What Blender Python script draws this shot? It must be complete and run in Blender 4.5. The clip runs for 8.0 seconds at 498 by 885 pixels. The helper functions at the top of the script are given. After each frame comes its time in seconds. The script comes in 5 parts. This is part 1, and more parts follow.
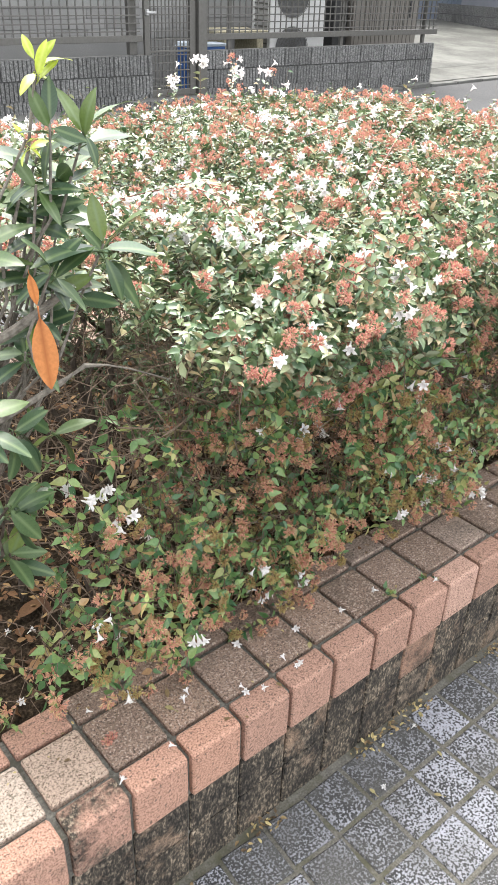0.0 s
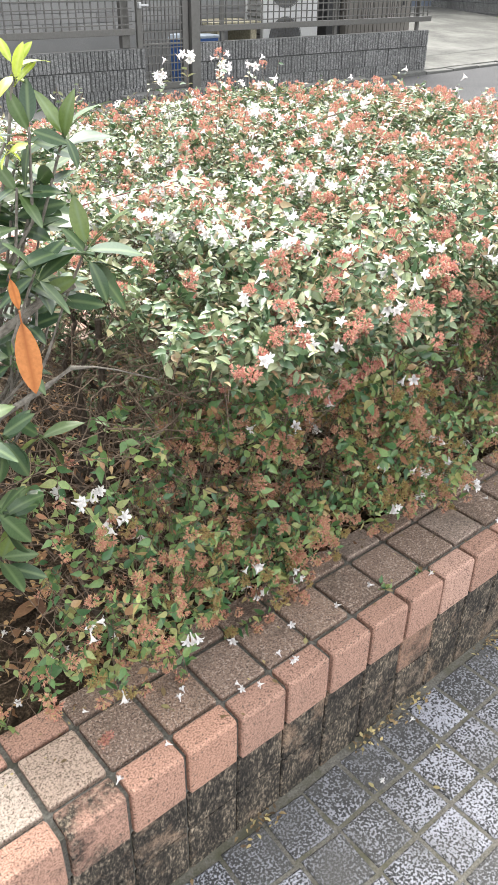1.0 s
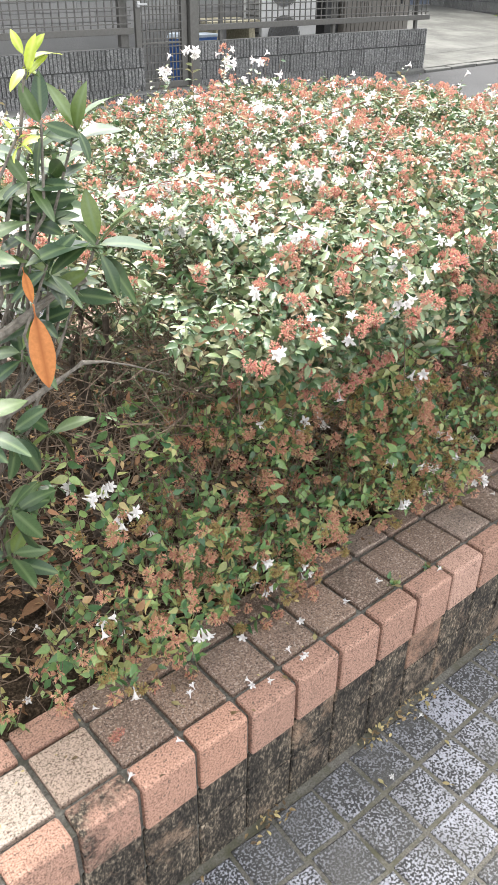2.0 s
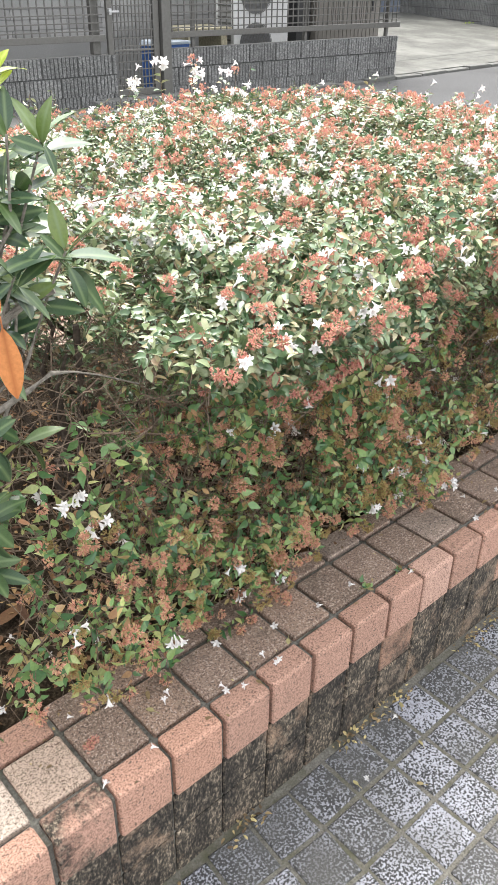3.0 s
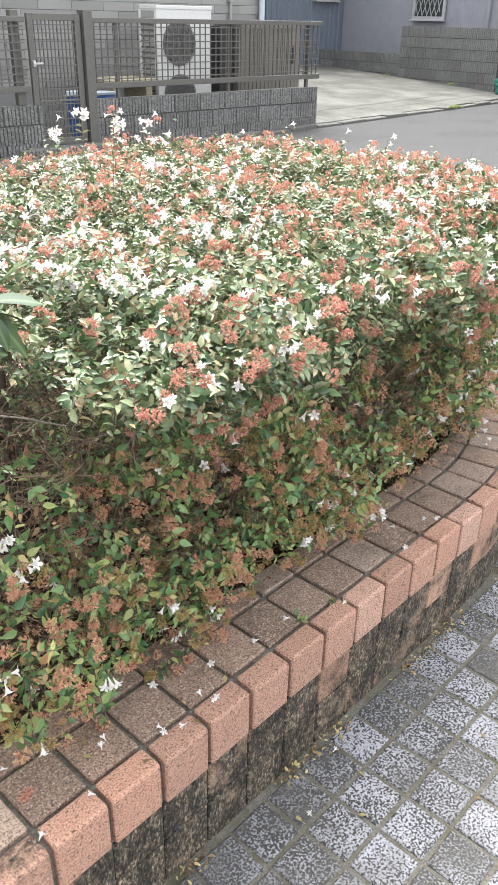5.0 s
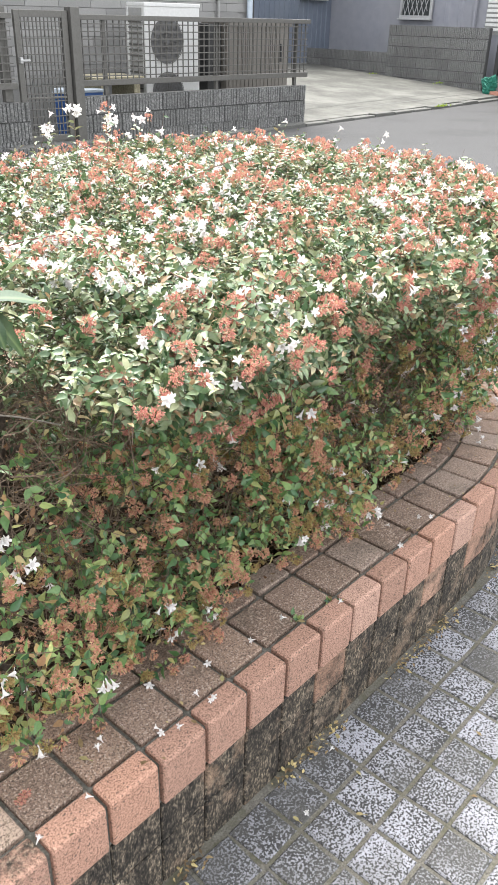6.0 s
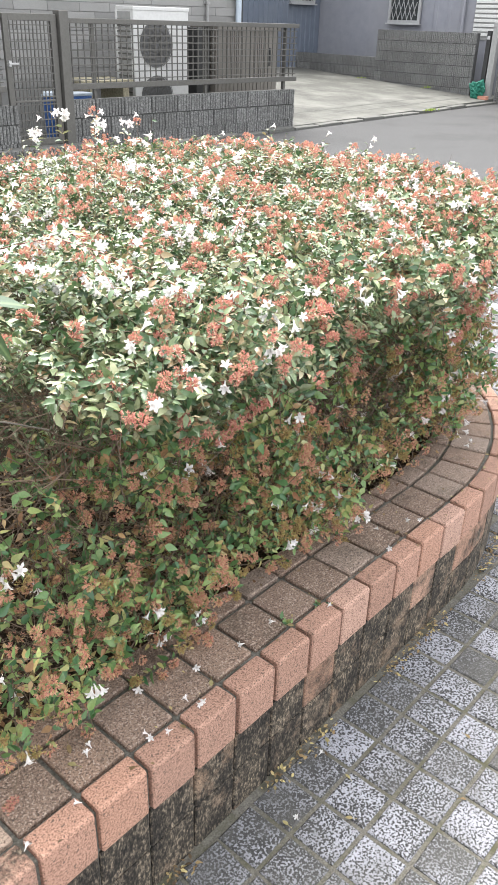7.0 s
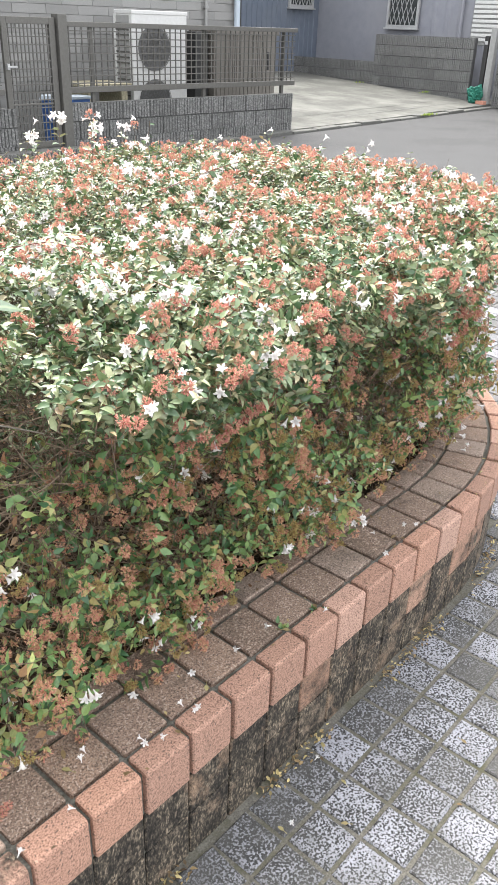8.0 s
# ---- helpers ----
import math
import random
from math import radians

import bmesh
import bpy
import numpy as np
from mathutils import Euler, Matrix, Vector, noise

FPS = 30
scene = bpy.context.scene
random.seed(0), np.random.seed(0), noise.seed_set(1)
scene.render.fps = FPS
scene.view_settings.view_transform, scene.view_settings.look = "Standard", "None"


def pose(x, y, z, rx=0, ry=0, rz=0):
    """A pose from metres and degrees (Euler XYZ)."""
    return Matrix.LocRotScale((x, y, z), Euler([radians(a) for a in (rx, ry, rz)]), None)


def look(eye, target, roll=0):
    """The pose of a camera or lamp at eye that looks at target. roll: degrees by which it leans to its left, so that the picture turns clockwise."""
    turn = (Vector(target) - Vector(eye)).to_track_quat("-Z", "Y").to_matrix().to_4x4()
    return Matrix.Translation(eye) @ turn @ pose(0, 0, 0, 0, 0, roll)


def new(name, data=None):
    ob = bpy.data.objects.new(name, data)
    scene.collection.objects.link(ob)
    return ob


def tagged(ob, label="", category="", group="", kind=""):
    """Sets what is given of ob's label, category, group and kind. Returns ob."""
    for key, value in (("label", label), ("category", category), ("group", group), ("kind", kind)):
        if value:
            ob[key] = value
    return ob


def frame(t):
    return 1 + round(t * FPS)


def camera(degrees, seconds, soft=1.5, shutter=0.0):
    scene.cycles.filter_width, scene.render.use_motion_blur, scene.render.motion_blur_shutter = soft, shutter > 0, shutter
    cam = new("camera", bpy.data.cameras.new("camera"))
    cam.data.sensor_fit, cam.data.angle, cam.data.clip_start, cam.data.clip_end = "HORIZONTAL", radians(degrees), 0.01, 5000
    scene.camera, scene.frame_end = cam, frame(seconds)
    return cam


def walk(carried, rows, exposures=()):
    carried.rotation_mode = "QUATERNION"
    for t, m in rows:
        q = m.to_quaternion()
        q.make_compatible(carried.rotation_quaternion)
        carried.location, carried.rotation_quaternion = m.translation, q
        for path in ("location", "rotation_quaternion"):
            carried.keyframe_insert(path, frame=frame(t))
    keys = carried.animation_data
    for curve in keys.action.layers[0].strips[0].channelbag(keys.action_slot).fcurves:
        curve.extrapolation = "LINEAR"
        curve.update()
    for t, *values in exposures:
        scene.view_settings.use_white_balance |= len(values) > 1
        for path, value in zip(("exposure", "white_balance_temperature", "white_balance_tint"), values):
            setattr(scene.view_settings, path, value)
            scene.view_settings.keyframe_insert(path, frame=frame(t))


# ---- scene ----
cam = camera(34.98, 8.0, soft=0.7)
# seconds, eye x y z, yaw (to the left from +y), pitch, lean
ROWS = [
    (0.0, -0.0092, 0.0246, 1.3387, -36.985, -31.293, 2.027),
    (0.5, 0.0129, 0.0246, 1.3427, -36.843, -31.822, 1.194),
    (1.0, 0.0087, 0.0193, 1.3458, -36.813, -31.856, 0.891),
    (1.2, -0.0015, 0.0218, 1.3434, -36.548, -31.838, 0.695),
    (2.3, -0.0052, 0.0298, 1.3380, -37.169, -31.874, 0.687),
    (2.5, -0.0051, 0.0305, 1.3385, -37.393, -31.844, 0.681),
    (3.0, -0.0013, 0.0136, 1.3480, -38.743, -31.496, 0.933),
    (3.5, -0.0068, 0.0023, 1.3558, -40.636, -30.137, 1.544),
    (4.0, -0.0093, 0.0008, 1.3547, -41.490, -29.071, 1.786),
    (4.5, -0.0029, -0.0032, 1.3526, -42.522, -28.565, 1.902),
    (5.0, -0.0010, -0.0141, 1.3526, -43.756, -28.421, 1.322),
    (5.2, -0.0022, -0.0134, 1.3529, -44.145, -28.455, 1.295),
    (6.3, -0.0072, 0.0048, 1.3476, -44.964, -28.429, 1.744),
    (6.5, -0.0036, 0.0050, 1.3491, -45.174, -28.345, 1.789),
    (7.0, -0.0048, -0.0005, 1.3509, -45.551, -28.253, 1.877),
    (7.5, -0.0053, 0.0004, 1.3502, -45.747, -28.109, 2.097),
    (8.0, 0.0000, 0.0000, 1.3502, -45.732, -28.005, 2.091),
]


def ahead_of(yaw, pitch):
    a, b = radians(yaw), radians(pitch)
    return Vector((-math.sin(a) * math.cos(b), math.cos(a) * math.cos(b), math.sin(b)))


walk(cam, [(t, look((x, y, z), Vector((x, y, z)) + ahead_of(yaw, pitch), roll)) for t, x, y, z, yaw, pitch, roll in ROWS])
scene.view_settings.exposure = 2.55

# ---- light: bright overcast day ----
world = bpy.data.worlds.new("overcast_sky")
scene.world = world
world.use_nodes = True
wn = world.node_tree.nodes
sky = wn.new("ShaderNodeTexSky")
sky.sky_type, sky.sun_disc = "NISHITA", False
sky.sun_elevation, sky.sun_rotation = radians(65), radians(30)
sky.air_density, sky.dust_density, sky.ozone_density = 1.0, 2.0, 1.0
wmix = wn.new("ShaderNodeHueSaturation")
wmix.inputs["Saturation"].default_value = 0.12
world.node_tree.links.new(sky.outputs[0], wmix.inputs["Color"])
world.node_tree.links.new(wmix.outputs[0], wn["Background"].inputs["Color"])
wn["Background"].inputs["Strength"].default_value = 0.15
sun = new("sun", bpy.data.lights.new("sun", "SUN"))
sun.data.energy, sun.data.angle, sun.data.color = 1.25, radians(35), (1.0, 0.95, 0.86)
sun.matrix_world = look((4, 7, 17), (0, 0, 0))

# ---- materials ----


def ramp_of(nt, fac, stops):
    r = nt.nodes.new("ShaderNodeValToRGB")
    els = r.color_ramp.elements
    while len(els) < len(stops):
        els.new(0.5)
    for e, (p, c) in zip(els, stops):
        e.position, e.color = p, (*c, 1)
    nt.links.new(fac, r.inputs[0])
    return r.outputs[0]


def noise_of(nt, scale, detail=4.0, rough=0.55, coords="Object"):
    tc = nt.nodes.new("ShaderNodeTexCoord")
    n = nt.nodes.new("ShaderNodeTexNoise")
    n.inputs["Scale"].default_value, n.inputs["Detail"].default_value, n.inputs["Roughness"].default_value = scale, detail, rough
    nt.links.new(tc.outputs[coords], n.inputs["Vector"])
    return n.outputs["Fac"]


def world_noise(nt, scale, detail=4.0, rough=0.55, stretch=(1, 1, 1)):
    geo = nt.nodes.new("ShaderNodeNewGeometry")
    mp = nt.nodes.new("ShaderNodeMapping")
    mp.inputs["Scale"].default_value = stretch
    n = nt.nodes.new("ShaderNodeTexNoise")
    n.inputs["Scale"].default_value, n.inputs["Detail"].default_value, n.inputs["Roughness"].default_value = scale, detail, rough
    nt.links.new(geo.outputs["Position"], mp.inputs[0])
    nt.links.new(mp.outputs[0], n.inputs["Vector"])
    return n.outputs["Fac"]


def blend(nt, fac, a, b, mode="MIX"):
    m = nt.nodes.new("ShaderNodeMix")
    m.data_type, m.blend_type = "RGBA", mode
    for sock, val in ((m.inputs[0], fac), (m.inputs[6], a), (m.inputs[7], b)):
        if isinstance(val, (int, float)):
            sock.default_value = val
        elif isinstance(val, tuple):
            sock.default_value = (*val, 1)
        else:
            nt.links.new(val, sock)
    return m.outputs[2]


def bumped(nt, height, strength, dist):
    b = nt.nodes.new("ShaderNodeBump")
    b.inputs["Strength"].default_value, b.inputs["Distance"].default_value = strength, dist
    nt.links.new(height, b.inputs["Height"])
    nt.links.new(b.outputs[0], nt.nodes["Principled BSDF"].inputs["Normal"])


def material(name, rough=0.7, metal=0.0, spec=0.5):
    m = bpy.data.materials.new(name)
    m.use_nodes = True
    p = m.node_tree.nodes["Principled BSDF"]
    p.inputs["Roughness"].default_value, p.inputs["Metallic"].default_value = rough, metal
    p.inputs["Specular IOR Level"].default_value = spec
    return m, m.node_tree, p


def grainy(name, stops, scale, rough=0.8, big=None, bump=0.3, dist=0.002, metal=0.0, vary=0.0, spec=0.5):
    """Base colours on a fine noise, darkened or tinted by a larger one, and a variation from object to object."""
    m, nt, p = material(name, rough, metal, spec)
    f = world_noise(nt, scale)
    col = ramp_of(nt, f, stops)
    if big:
        bs, tint, lo, hi = big
        g = world_noise(nt, bs, 5.0, 0.65)
        k = ramp_of(nt, g, [(lo, (0, 0, 0)), (hi, (1, 1, 1))])
        col = blend(nt, k, col, tint)
    if vary:
        info = nt.nodes.new("ShaderNodeObjectInfo")
        v = ramp_of(nt, info.outputs["Random"], [(0, (1 - vary,) * 3), (1, (1 + vary,) * 3)])
        col = blend(nt, 1.0, col, v, "MULTIPLY")
    nt.links.new(col, p.inputs["Base Color"])
    if bump:
        bumped(nt, f, bump, dist)
    return m


def leafy(name, stops, rough=0.35, thin=0.25, objects=False, spec=0.5, rib=None):
    """Leaf or petal: its tint from island to island (or object to object), some light let through."""
    m, nt, p = material(name, rough, 0.0, spec)
    if objects:
        r = nt.nodes.new("ShaderNodeObjectInfo").outputs["Random"]
    else:
        r = nt.nodes.new("ShaderNodeNewGeometry").outputs["Random Per Island"]
    col = ramp_of(nt, r, stops)
    f = world_noise(nt, 260.0, 2.0)
    col = blend(nt, 0.35, col, ramp_of(nt, f, [(0.3, (0.35,) * 3), (0.7, (1.0,) * 3)]), "MULTIPLY")
    if rib:
        # a pale midrib along the leaf's own y and faint side veins
        sep = nt.nodes.new("ShaderNodeSeparateXYZ")
        nt.links.new(nt.nodes.new("ShaderNodeTexCoord").outputs["Object"], sep.inputs[0])
        ax = nt.nodes.new("ShaderNodeMath")
        ax.operation = "ABSOLUTE"
        nt.links.new(sep.outputs["X"], ax.inputs[0])
        mid = ramp_of(nt, ax.outputs[0], [(0.0004, (0.85, 0.85, 0.85)), (0.001, (0, 0, 0))])
        slant = nt.nodes.new("ShaderNodeMath")
        slant.operation = "MULTIPLY_ADD"
        nt.links.new(ax.outputs[0], slant.inputs[0])
        slant.inputs[1].default_value = -0.8
        nt.links.new(sep.outputs["Y"], slant.inputs[2])
        saw = nt.nodes.new("ShaderNodeMath")
        saw.operation = "PINGPONG"
        nt.links.new(slant.outputs[0], saw.inputs[0])
        saw.inputs[1].default_value = 0.0028
        col = blend(nt, ramp_of(nt, saw.outputs[0], [(0.0, (0.09, 0.09, 0.09)), (0.0012, (0, 0, 0))]), col, rib)
        col = blend(nt, mid, col, rib)
    nt.links.new(col, p.inputs["Base Color"])
    t = nt.nodes.new("ShaderNodeBsdfTranslucent")
    nt.links.new(col, t.inputs["Color"])
    mx = nt.nodes.new("ShaderNodeMixShader")
    mx.inputs[0].default_value = thin
    nt.links.new(p.outputs[0], mx.inputs[1])
    nt.links.new(t.outputs[0], mx.inputs[2])
    nt.links.new(mx.outputs[0], nt.nodes["Material Output"].inputs["Surface"])
    return m


def speckled_paver(joined=False):
    """Worn paving tile: white facing pitted with dark worm-like specks, each tile more or less soiled."""
    m, nt, p = material("speckled_paver", 0.8, 0.0, 0.35)
    f = world_noise(nt, 215.0, 1.6, 0.6)
    fine = world_noise(nt, 620.0, 2.0, 0.6)
    g = world_noise(nt, 11.0, 4.0, 0.6)
    if joined:
        chance = nt.nodes.new("ShaderNodeNewGeometry").outputs["Random Per Island"]
    else:
        chance = nt.nodes.new("ShaderNodeObjectInfo").outputs["Random"]

    def plus(a, k, b):
        n = nt.nodes.new("ShaderNodeMath")
        n.operation = "MULTIPLY_ADD"
        nt.links.new(a, n.inputs[0])
        n.inputs[1].default_value = k
        nt.links.new(b, n.inputs[2])
        return n.outputs[0]
    level = plus(fine, 0.12, plus(chance, 0.1, plus(g, 0.22, f)))
    col = ramp_of(nt, level, [(0.64, (0.024, 0.024, 0.025)), (0.7, (0.05, 0.05, 0.051)), (0.745, (0.2, 0.203, 0.222)), (0.86, (0.27, 0.275, 0.31))])
    grime = ramp_of(nt, plus(chance, -0.22, world_noise(nt, 6.0, 5.0, 0.65)), [(0.3, (0, 0, 0)), (0.56, (0.8, 0.8, 0.8))])
    col = blend(nt, grime, col, ramp_of(nt, fine, [(0.35, (0.035, 0.034, 0.032)), (0.65, (0.1, 0.098, 0.092))]))
    nt.links.new(col, p.inputs["Base Color"])
    bumped(nt, f, 0.5, 0.002)
    return m


def brick_tile(name, base, dark, dirt, pale=None, streak=0.75, soft=0.16):
    """Fired clay tile: sandy grain, dark pits, soot and moss in blotches."""
    m, nt, p = material(name, 0.85, 0.0, 0.3)
    f = world_noise(nt, 330.0, 3.0, 0.75)
    col = ramp_of(nt, f, [(0.37, tuple(c * 0.85 for c in dark)), (0.47, tuple(c * 0.92 for c in base)), (0.64, tuple(min(1, c * 1.35) for c in base))])
    info = nt.nodes.new("ShaderNodeObjectInfo")
    v = ramp_of(nt, info.outputs["Random"], [(0, (0.78, 0.74, 0.7)), (0.5, (1.0, 0.95, 0.92)), (0.75, (1.08, 0.98, 0.9)), (1, (1.12, 1.16, 1.18))])
    col = blend(nt, 1.0, col, v, "MULTIPLY")
    pit = ramp_of(nt, world_noise(nt, 190.0, 1.0), [(0.64, (0, 0, 0)), (0.69, (1, 1, 1))])
    col = blend(nt, pit, col, (0.12, 0.08, 0.06))
    if pale:
        chips = ramp_of(nt, world_noise(nt, 240.0, 2.0, 0.6), [(0.56, (0, 0, 0)), (0.62, (0.75, 0.75, 0.75))])
        col = blend(nt, chips, col, pale)
    g = world_noise(nt, 11.0, 6.0, 0.7)
    k = ramp_of(nt, g, [(dirt, (0, 0, 0)), (dirt + soft, (1, 1, 1))])
    speck = ramp_of(nt, world_noise(nt, 190.0, 5.0, 0.75, (1, 1, streak)), [(0.43, (0.013, 0.012, 0.01)), (0.53, (0.055, 0.046, 0.037)), (0.65, (0.215, 0.178, 0.138))])
    patch = ramp_of(nt, world_noise(nt, 24.0, 3.0, 0.6, (1, 1, 0.6)), [(0.4, (0.55, 0.55, 0.55)), (0.65, (1.7, 1.65, 1.55))])
    speck = blend(nt, 1.0, speck, patch, "MULTIPLY")
    col = blend(nt, k, col, speck)
    nt.links.new(col, p.inputs["Base Color"])
    bumped(nt, f, 0.35, 0.0015)
    return m


M_PAVER = speckled_paver()
M_FARPAVER = speckled_paver(True)
M_JOINT = grainy("sandy_joint", [(0.3, (0.055, 0.052, 0.043)), (0.7, (0.16, 0.15, 0.128))], 300, 0.95, (14, (0.06, 0.058, 0.032), 0.46, 0.7))
M_NOSE = brick_tile("clean_brick_tile", (0.33, 0.208, 0.162), (0.15, 0.085, 0.062), 0.57, soft=0.3)
M_NOSESTAIN = brick_tile("stained_brick_tile", (0.33, 0.206, 0.16), (0.15, 0.085, 0.062), 0.43)
M_TOP = brick_tile("weathered_brick_tile", (0.2, 0.148, 0.118), (0.055, 0.042, 0.034), 0.5, (0.4, 0.32, 0.265), soft=0.34)
M_PALE = brick_tile("pale_brick_tile", (0.34, 0.27, 0.22), (0.12, 0.101, 0.072), 0.64)
M_WALLTILE = brick_tile("sooty_brick_tile", (0.24, 0.18, 0.133), (0.08, 0.06, 0.047), 0.31, streak=0.45)
M_WALLCLEAN = brick_tile("half_sooty_brick_tile", (0.3, 0.19, 0.14), (0.13, 0.085, 0.065), 0.43, streak=0.45)
M_MORTAR = grainy("dark_mortar", [(0.3, (0.06, 0.057, 0.048)), (0.7, (0.18, 0.172, 0.15))], 220, 0.95, (16, (0.05, 0.05, 0.035), 0.5, 0.7))
M_SOIL = grainy("dark_soil", [(0.35, (0.02, 0.015, 0.01)), (0.5, (0.045, 0.032, 0.022)), (0.66, (0.11, 0.08, 0.053))], 190, 1.0, (30, (0.02, 0.015, 0.01), 0.42, 0.62), 0.9, 0.01, spec=0.1)
M_ASPHALT = grainy("asphalt", [(0.34, (0.028, 0.028, 0.029)), (0.66, (0.096, 0.096, 0.098))], 75, 0.95, (0.9, (0.045, 0.045, 0.046), 0.5, 0.72), spec=0.2)
M_CONCRETE = grainy("driveway_concrete", [(0.3, (0.058, 0.058, 0.054)), (0.7, (0.094, 0.094, 0.087))], 40, 0.95, (1.3, (0.15, 0.15, 0.138), 0.4, 0.7), 0.2, spec=0.2)
M_KERB = grainy("kerb_concrete", [(0.3, (0.055, 0.055, 0.051)), (0.7, (0.12, 0.12, 0.112))], 90, 0.95)
M_BLOCK = grainy("split_face_block", [(0.34, (0.075, 0.075, 0.074)), (0.5, (0.125, 0.125, 0.122)), (0.66, (0.21, 0.21, 0.204))], 60, 0.95, (2.5, (0.1, 0.1, 0.096), 0.5, 0.8), 0.9, 0.012, vary=0.14)
M_BED = grainy("dark_joint", [(0.3, (0.05, 0.05, 0.049)), (0.7, (0.085, 0.085, 0.083))], 100, 0.95)
M_BRONZE = grainy("bronze_aluminium", [(0.3, (0.09, 0.0863, 0.0788)), (0.7, (0.112, 0.109, 0.101))], 40, 0.42, None, 0, metal=0.35)
M_SIDING = grainy("grey_siding", [(0.3, (0.191, 0.189, 0.183)), (0.7, (0.232, 0.229, 0.223))], 120, 0.7, (1.4, (0.18, 0.18, 0.174), 0.45, 0.8), 0.2, vary=0.16)
M_ACWHITE = grainy("white_enamel", [(0.3, (0.47, 0.47, 0.46)), (0.7, (0.52, 0.52, 0.51))], 30, 0.4, None, 0)
M_DARK = grainy("dark_plastic", [(0.3, (0.01, 0.01, 0.01)), (0.7, (0.0225, 0.0225, 0.0225))], 60, 0.5, None, 0)
M_FAN = grainy("grey_fan", [(0.3, (0.07, 0.07, 0.072)), (0.7, (0.12, 0.12, 0.122))], 40, 0.6, None, 0)
M_CABINET = grainy("taupe_steel", [(0.3, (0.105, 0.095, 0.083)), (0.7, (0.13, 0.12, 0.105))], 20, 0.5, None, 0)
# blue steel; the shade of this side's facing is put into its darker colour
M_BLUESHADEWALL = grainy("shaded_blue_corrugated_steel", [(0.3, (0.093, 0.112, 0.146)), (0.7, (0.112, 0.13, 0.167))], 8, 0.5, (0.7, (0.124, 0.14, 0.167), 0.45, 0.75), 0)
M_LAVENDER = grainy("lavender_grey_panel", [(0.3, (0.18, 0.185, 0.215)), (0.7, (0.21, 0.215, 0.24))], 6, 0.6, (0.5, (0.21, 0.21, 0.225), 0.4, 0.75), 0)
M_BARK = grainy("grey_brown_bark", [(0.3, (0.035, 0.027, 0.022)), (0.7, (0.11, 0.088, 0.07))], 120, 0.95, None, 0.6, 0.003, spec=0.2)
M_PALEBARK = grainy("pale_grey_bark", [(0.3, (0.08, 0.07, 0.057)), (0.7, (0.22, 0.198, 0.165))], 130, 0.9, None, 0.6, 0.003)
M_TWIG = grainy("red_brown_twig", [(0.3, (0.06, 0.042, 0.03)), (0.7, (0.2, 0.15, 0.11))], 200, 0.85, None, 0, spec=0.2)
M_REDSHOOT = grainy("red_shoot_bark", [(0.3, (0.1, 0.03, 0.025)), (0.7, (0.19, 0.07, 0.05))], 200, 0.6, None, 0)
M_LEAF = leafy("abelia_leaf", [(0.0, (0.034, 0.08, 0.03)), (0.3, (0.09, 0.155, 0.065)), (0.6, (0.185, 0.24, 0.11)), (0.85, (0.29, 0.305, 0.17)), (1.0, (0.34, 0.21, 0.11))], 0.37, 0.15, spec=0.66)
M_OLDLEAF = leafy("older_abelia_leaf", [(0.0, (0.04, 0.115, 0.045)), (0.35, (0.12, 0.225, 0.075)), (0.65, (0.23, 0.34, 0.115)), (0.87, (0.38, 0.39, 0.15)), (1.0, (0.38, 0.19, 0.11))], 0.32, 0.27, spec=0.55)
M_CALYX = leafy("copper_calyx", [(0.0, (0.46, 0.15, 0.125)), (0.4, (0.6, 0.26, 0.215)), (0.75, (0.6, 0.36, 0.25)), (1.0, (0.46, 0.36, 0.19))], 0.6, 0.25)
M_OLDCALYX = leafy("faded_calyx", [(0.0, (0.48, 0.2, 0.15)), (0.5, (0.64, 0.34, 0.24)), (0.8, (0.6, 0.42, 0.24)), (1.0, (0.44, 0.38, 0.16))], 0.7, 0.3)
M_SEEDCALYX = leafy("olive_calyx", [(0.0, (0.28, 0.16, 0.07)), (0.5, (0.42, 0.3, 0.13)), (1.0, (0.37, 0.36, 0.12))], 0.7, 0.3)
M_PETAL = leafy("white_petal", [(0.0, (0.72, 0.66, 0.66)), (1.0, (0.78, 0.765, 0.75))], 0.6, 0.3)
M_BIGLEAF = leafy("glossy_dark_leaf", [(0.0, (0.018, 0.048, 0.022)), (0.6, (0.036, 0.076, 0.026)), (0.85, (0.065, 0.11, 0.028)), (1.0, (0.15, 0.2, 0.04))], 0.4, 0.1, True, 0.5, (0.12, 0.17, 0.07))
M_YOUNGLEAF = leafy("young_lime_leaf", [(0.0, (0.3, 0.4, 0.04)), (1.0, (0.42, 0.5, 0.07))], 0.35, 0.35, True, 0.5, (0.5, 0.55, 0.15))
M_BROWNLEAF = leafy("dead_orange_leaf", [(0.0, (0.45, 0.17, 0.05)), (1.0, (0.5, 0.2, 0.07))], 0.6, 0.2, True, 0.4, (0.3, 0.1, 0.03))
M_LITTER = leafy("leaf_litter", [(0.0, (0.1, 0.055, 0.035)), (0.6, (0.24, 0.135, 0.07)), (1.0, (0.4, 0.27, 0.13))], 0.8, 0.1, spec=0.15)
M_FALLENBITS = leafy("dry_leaf_crumbs", [(0.0, (0.07, 0.045, 0.025)), (0.5, (0.25, 0.17, 0.08)), (1.0, (0.48, 0.4, 0.18))], 0.8, 0.1)
M_FALLEN = leafy("yellowed_leaf", [(0.0, (0.17, 0.11, 0.05)), (1.0, (0.33, 0.29, 0.13))], 0.7, 0.2, True)

# ---- building helpers ----


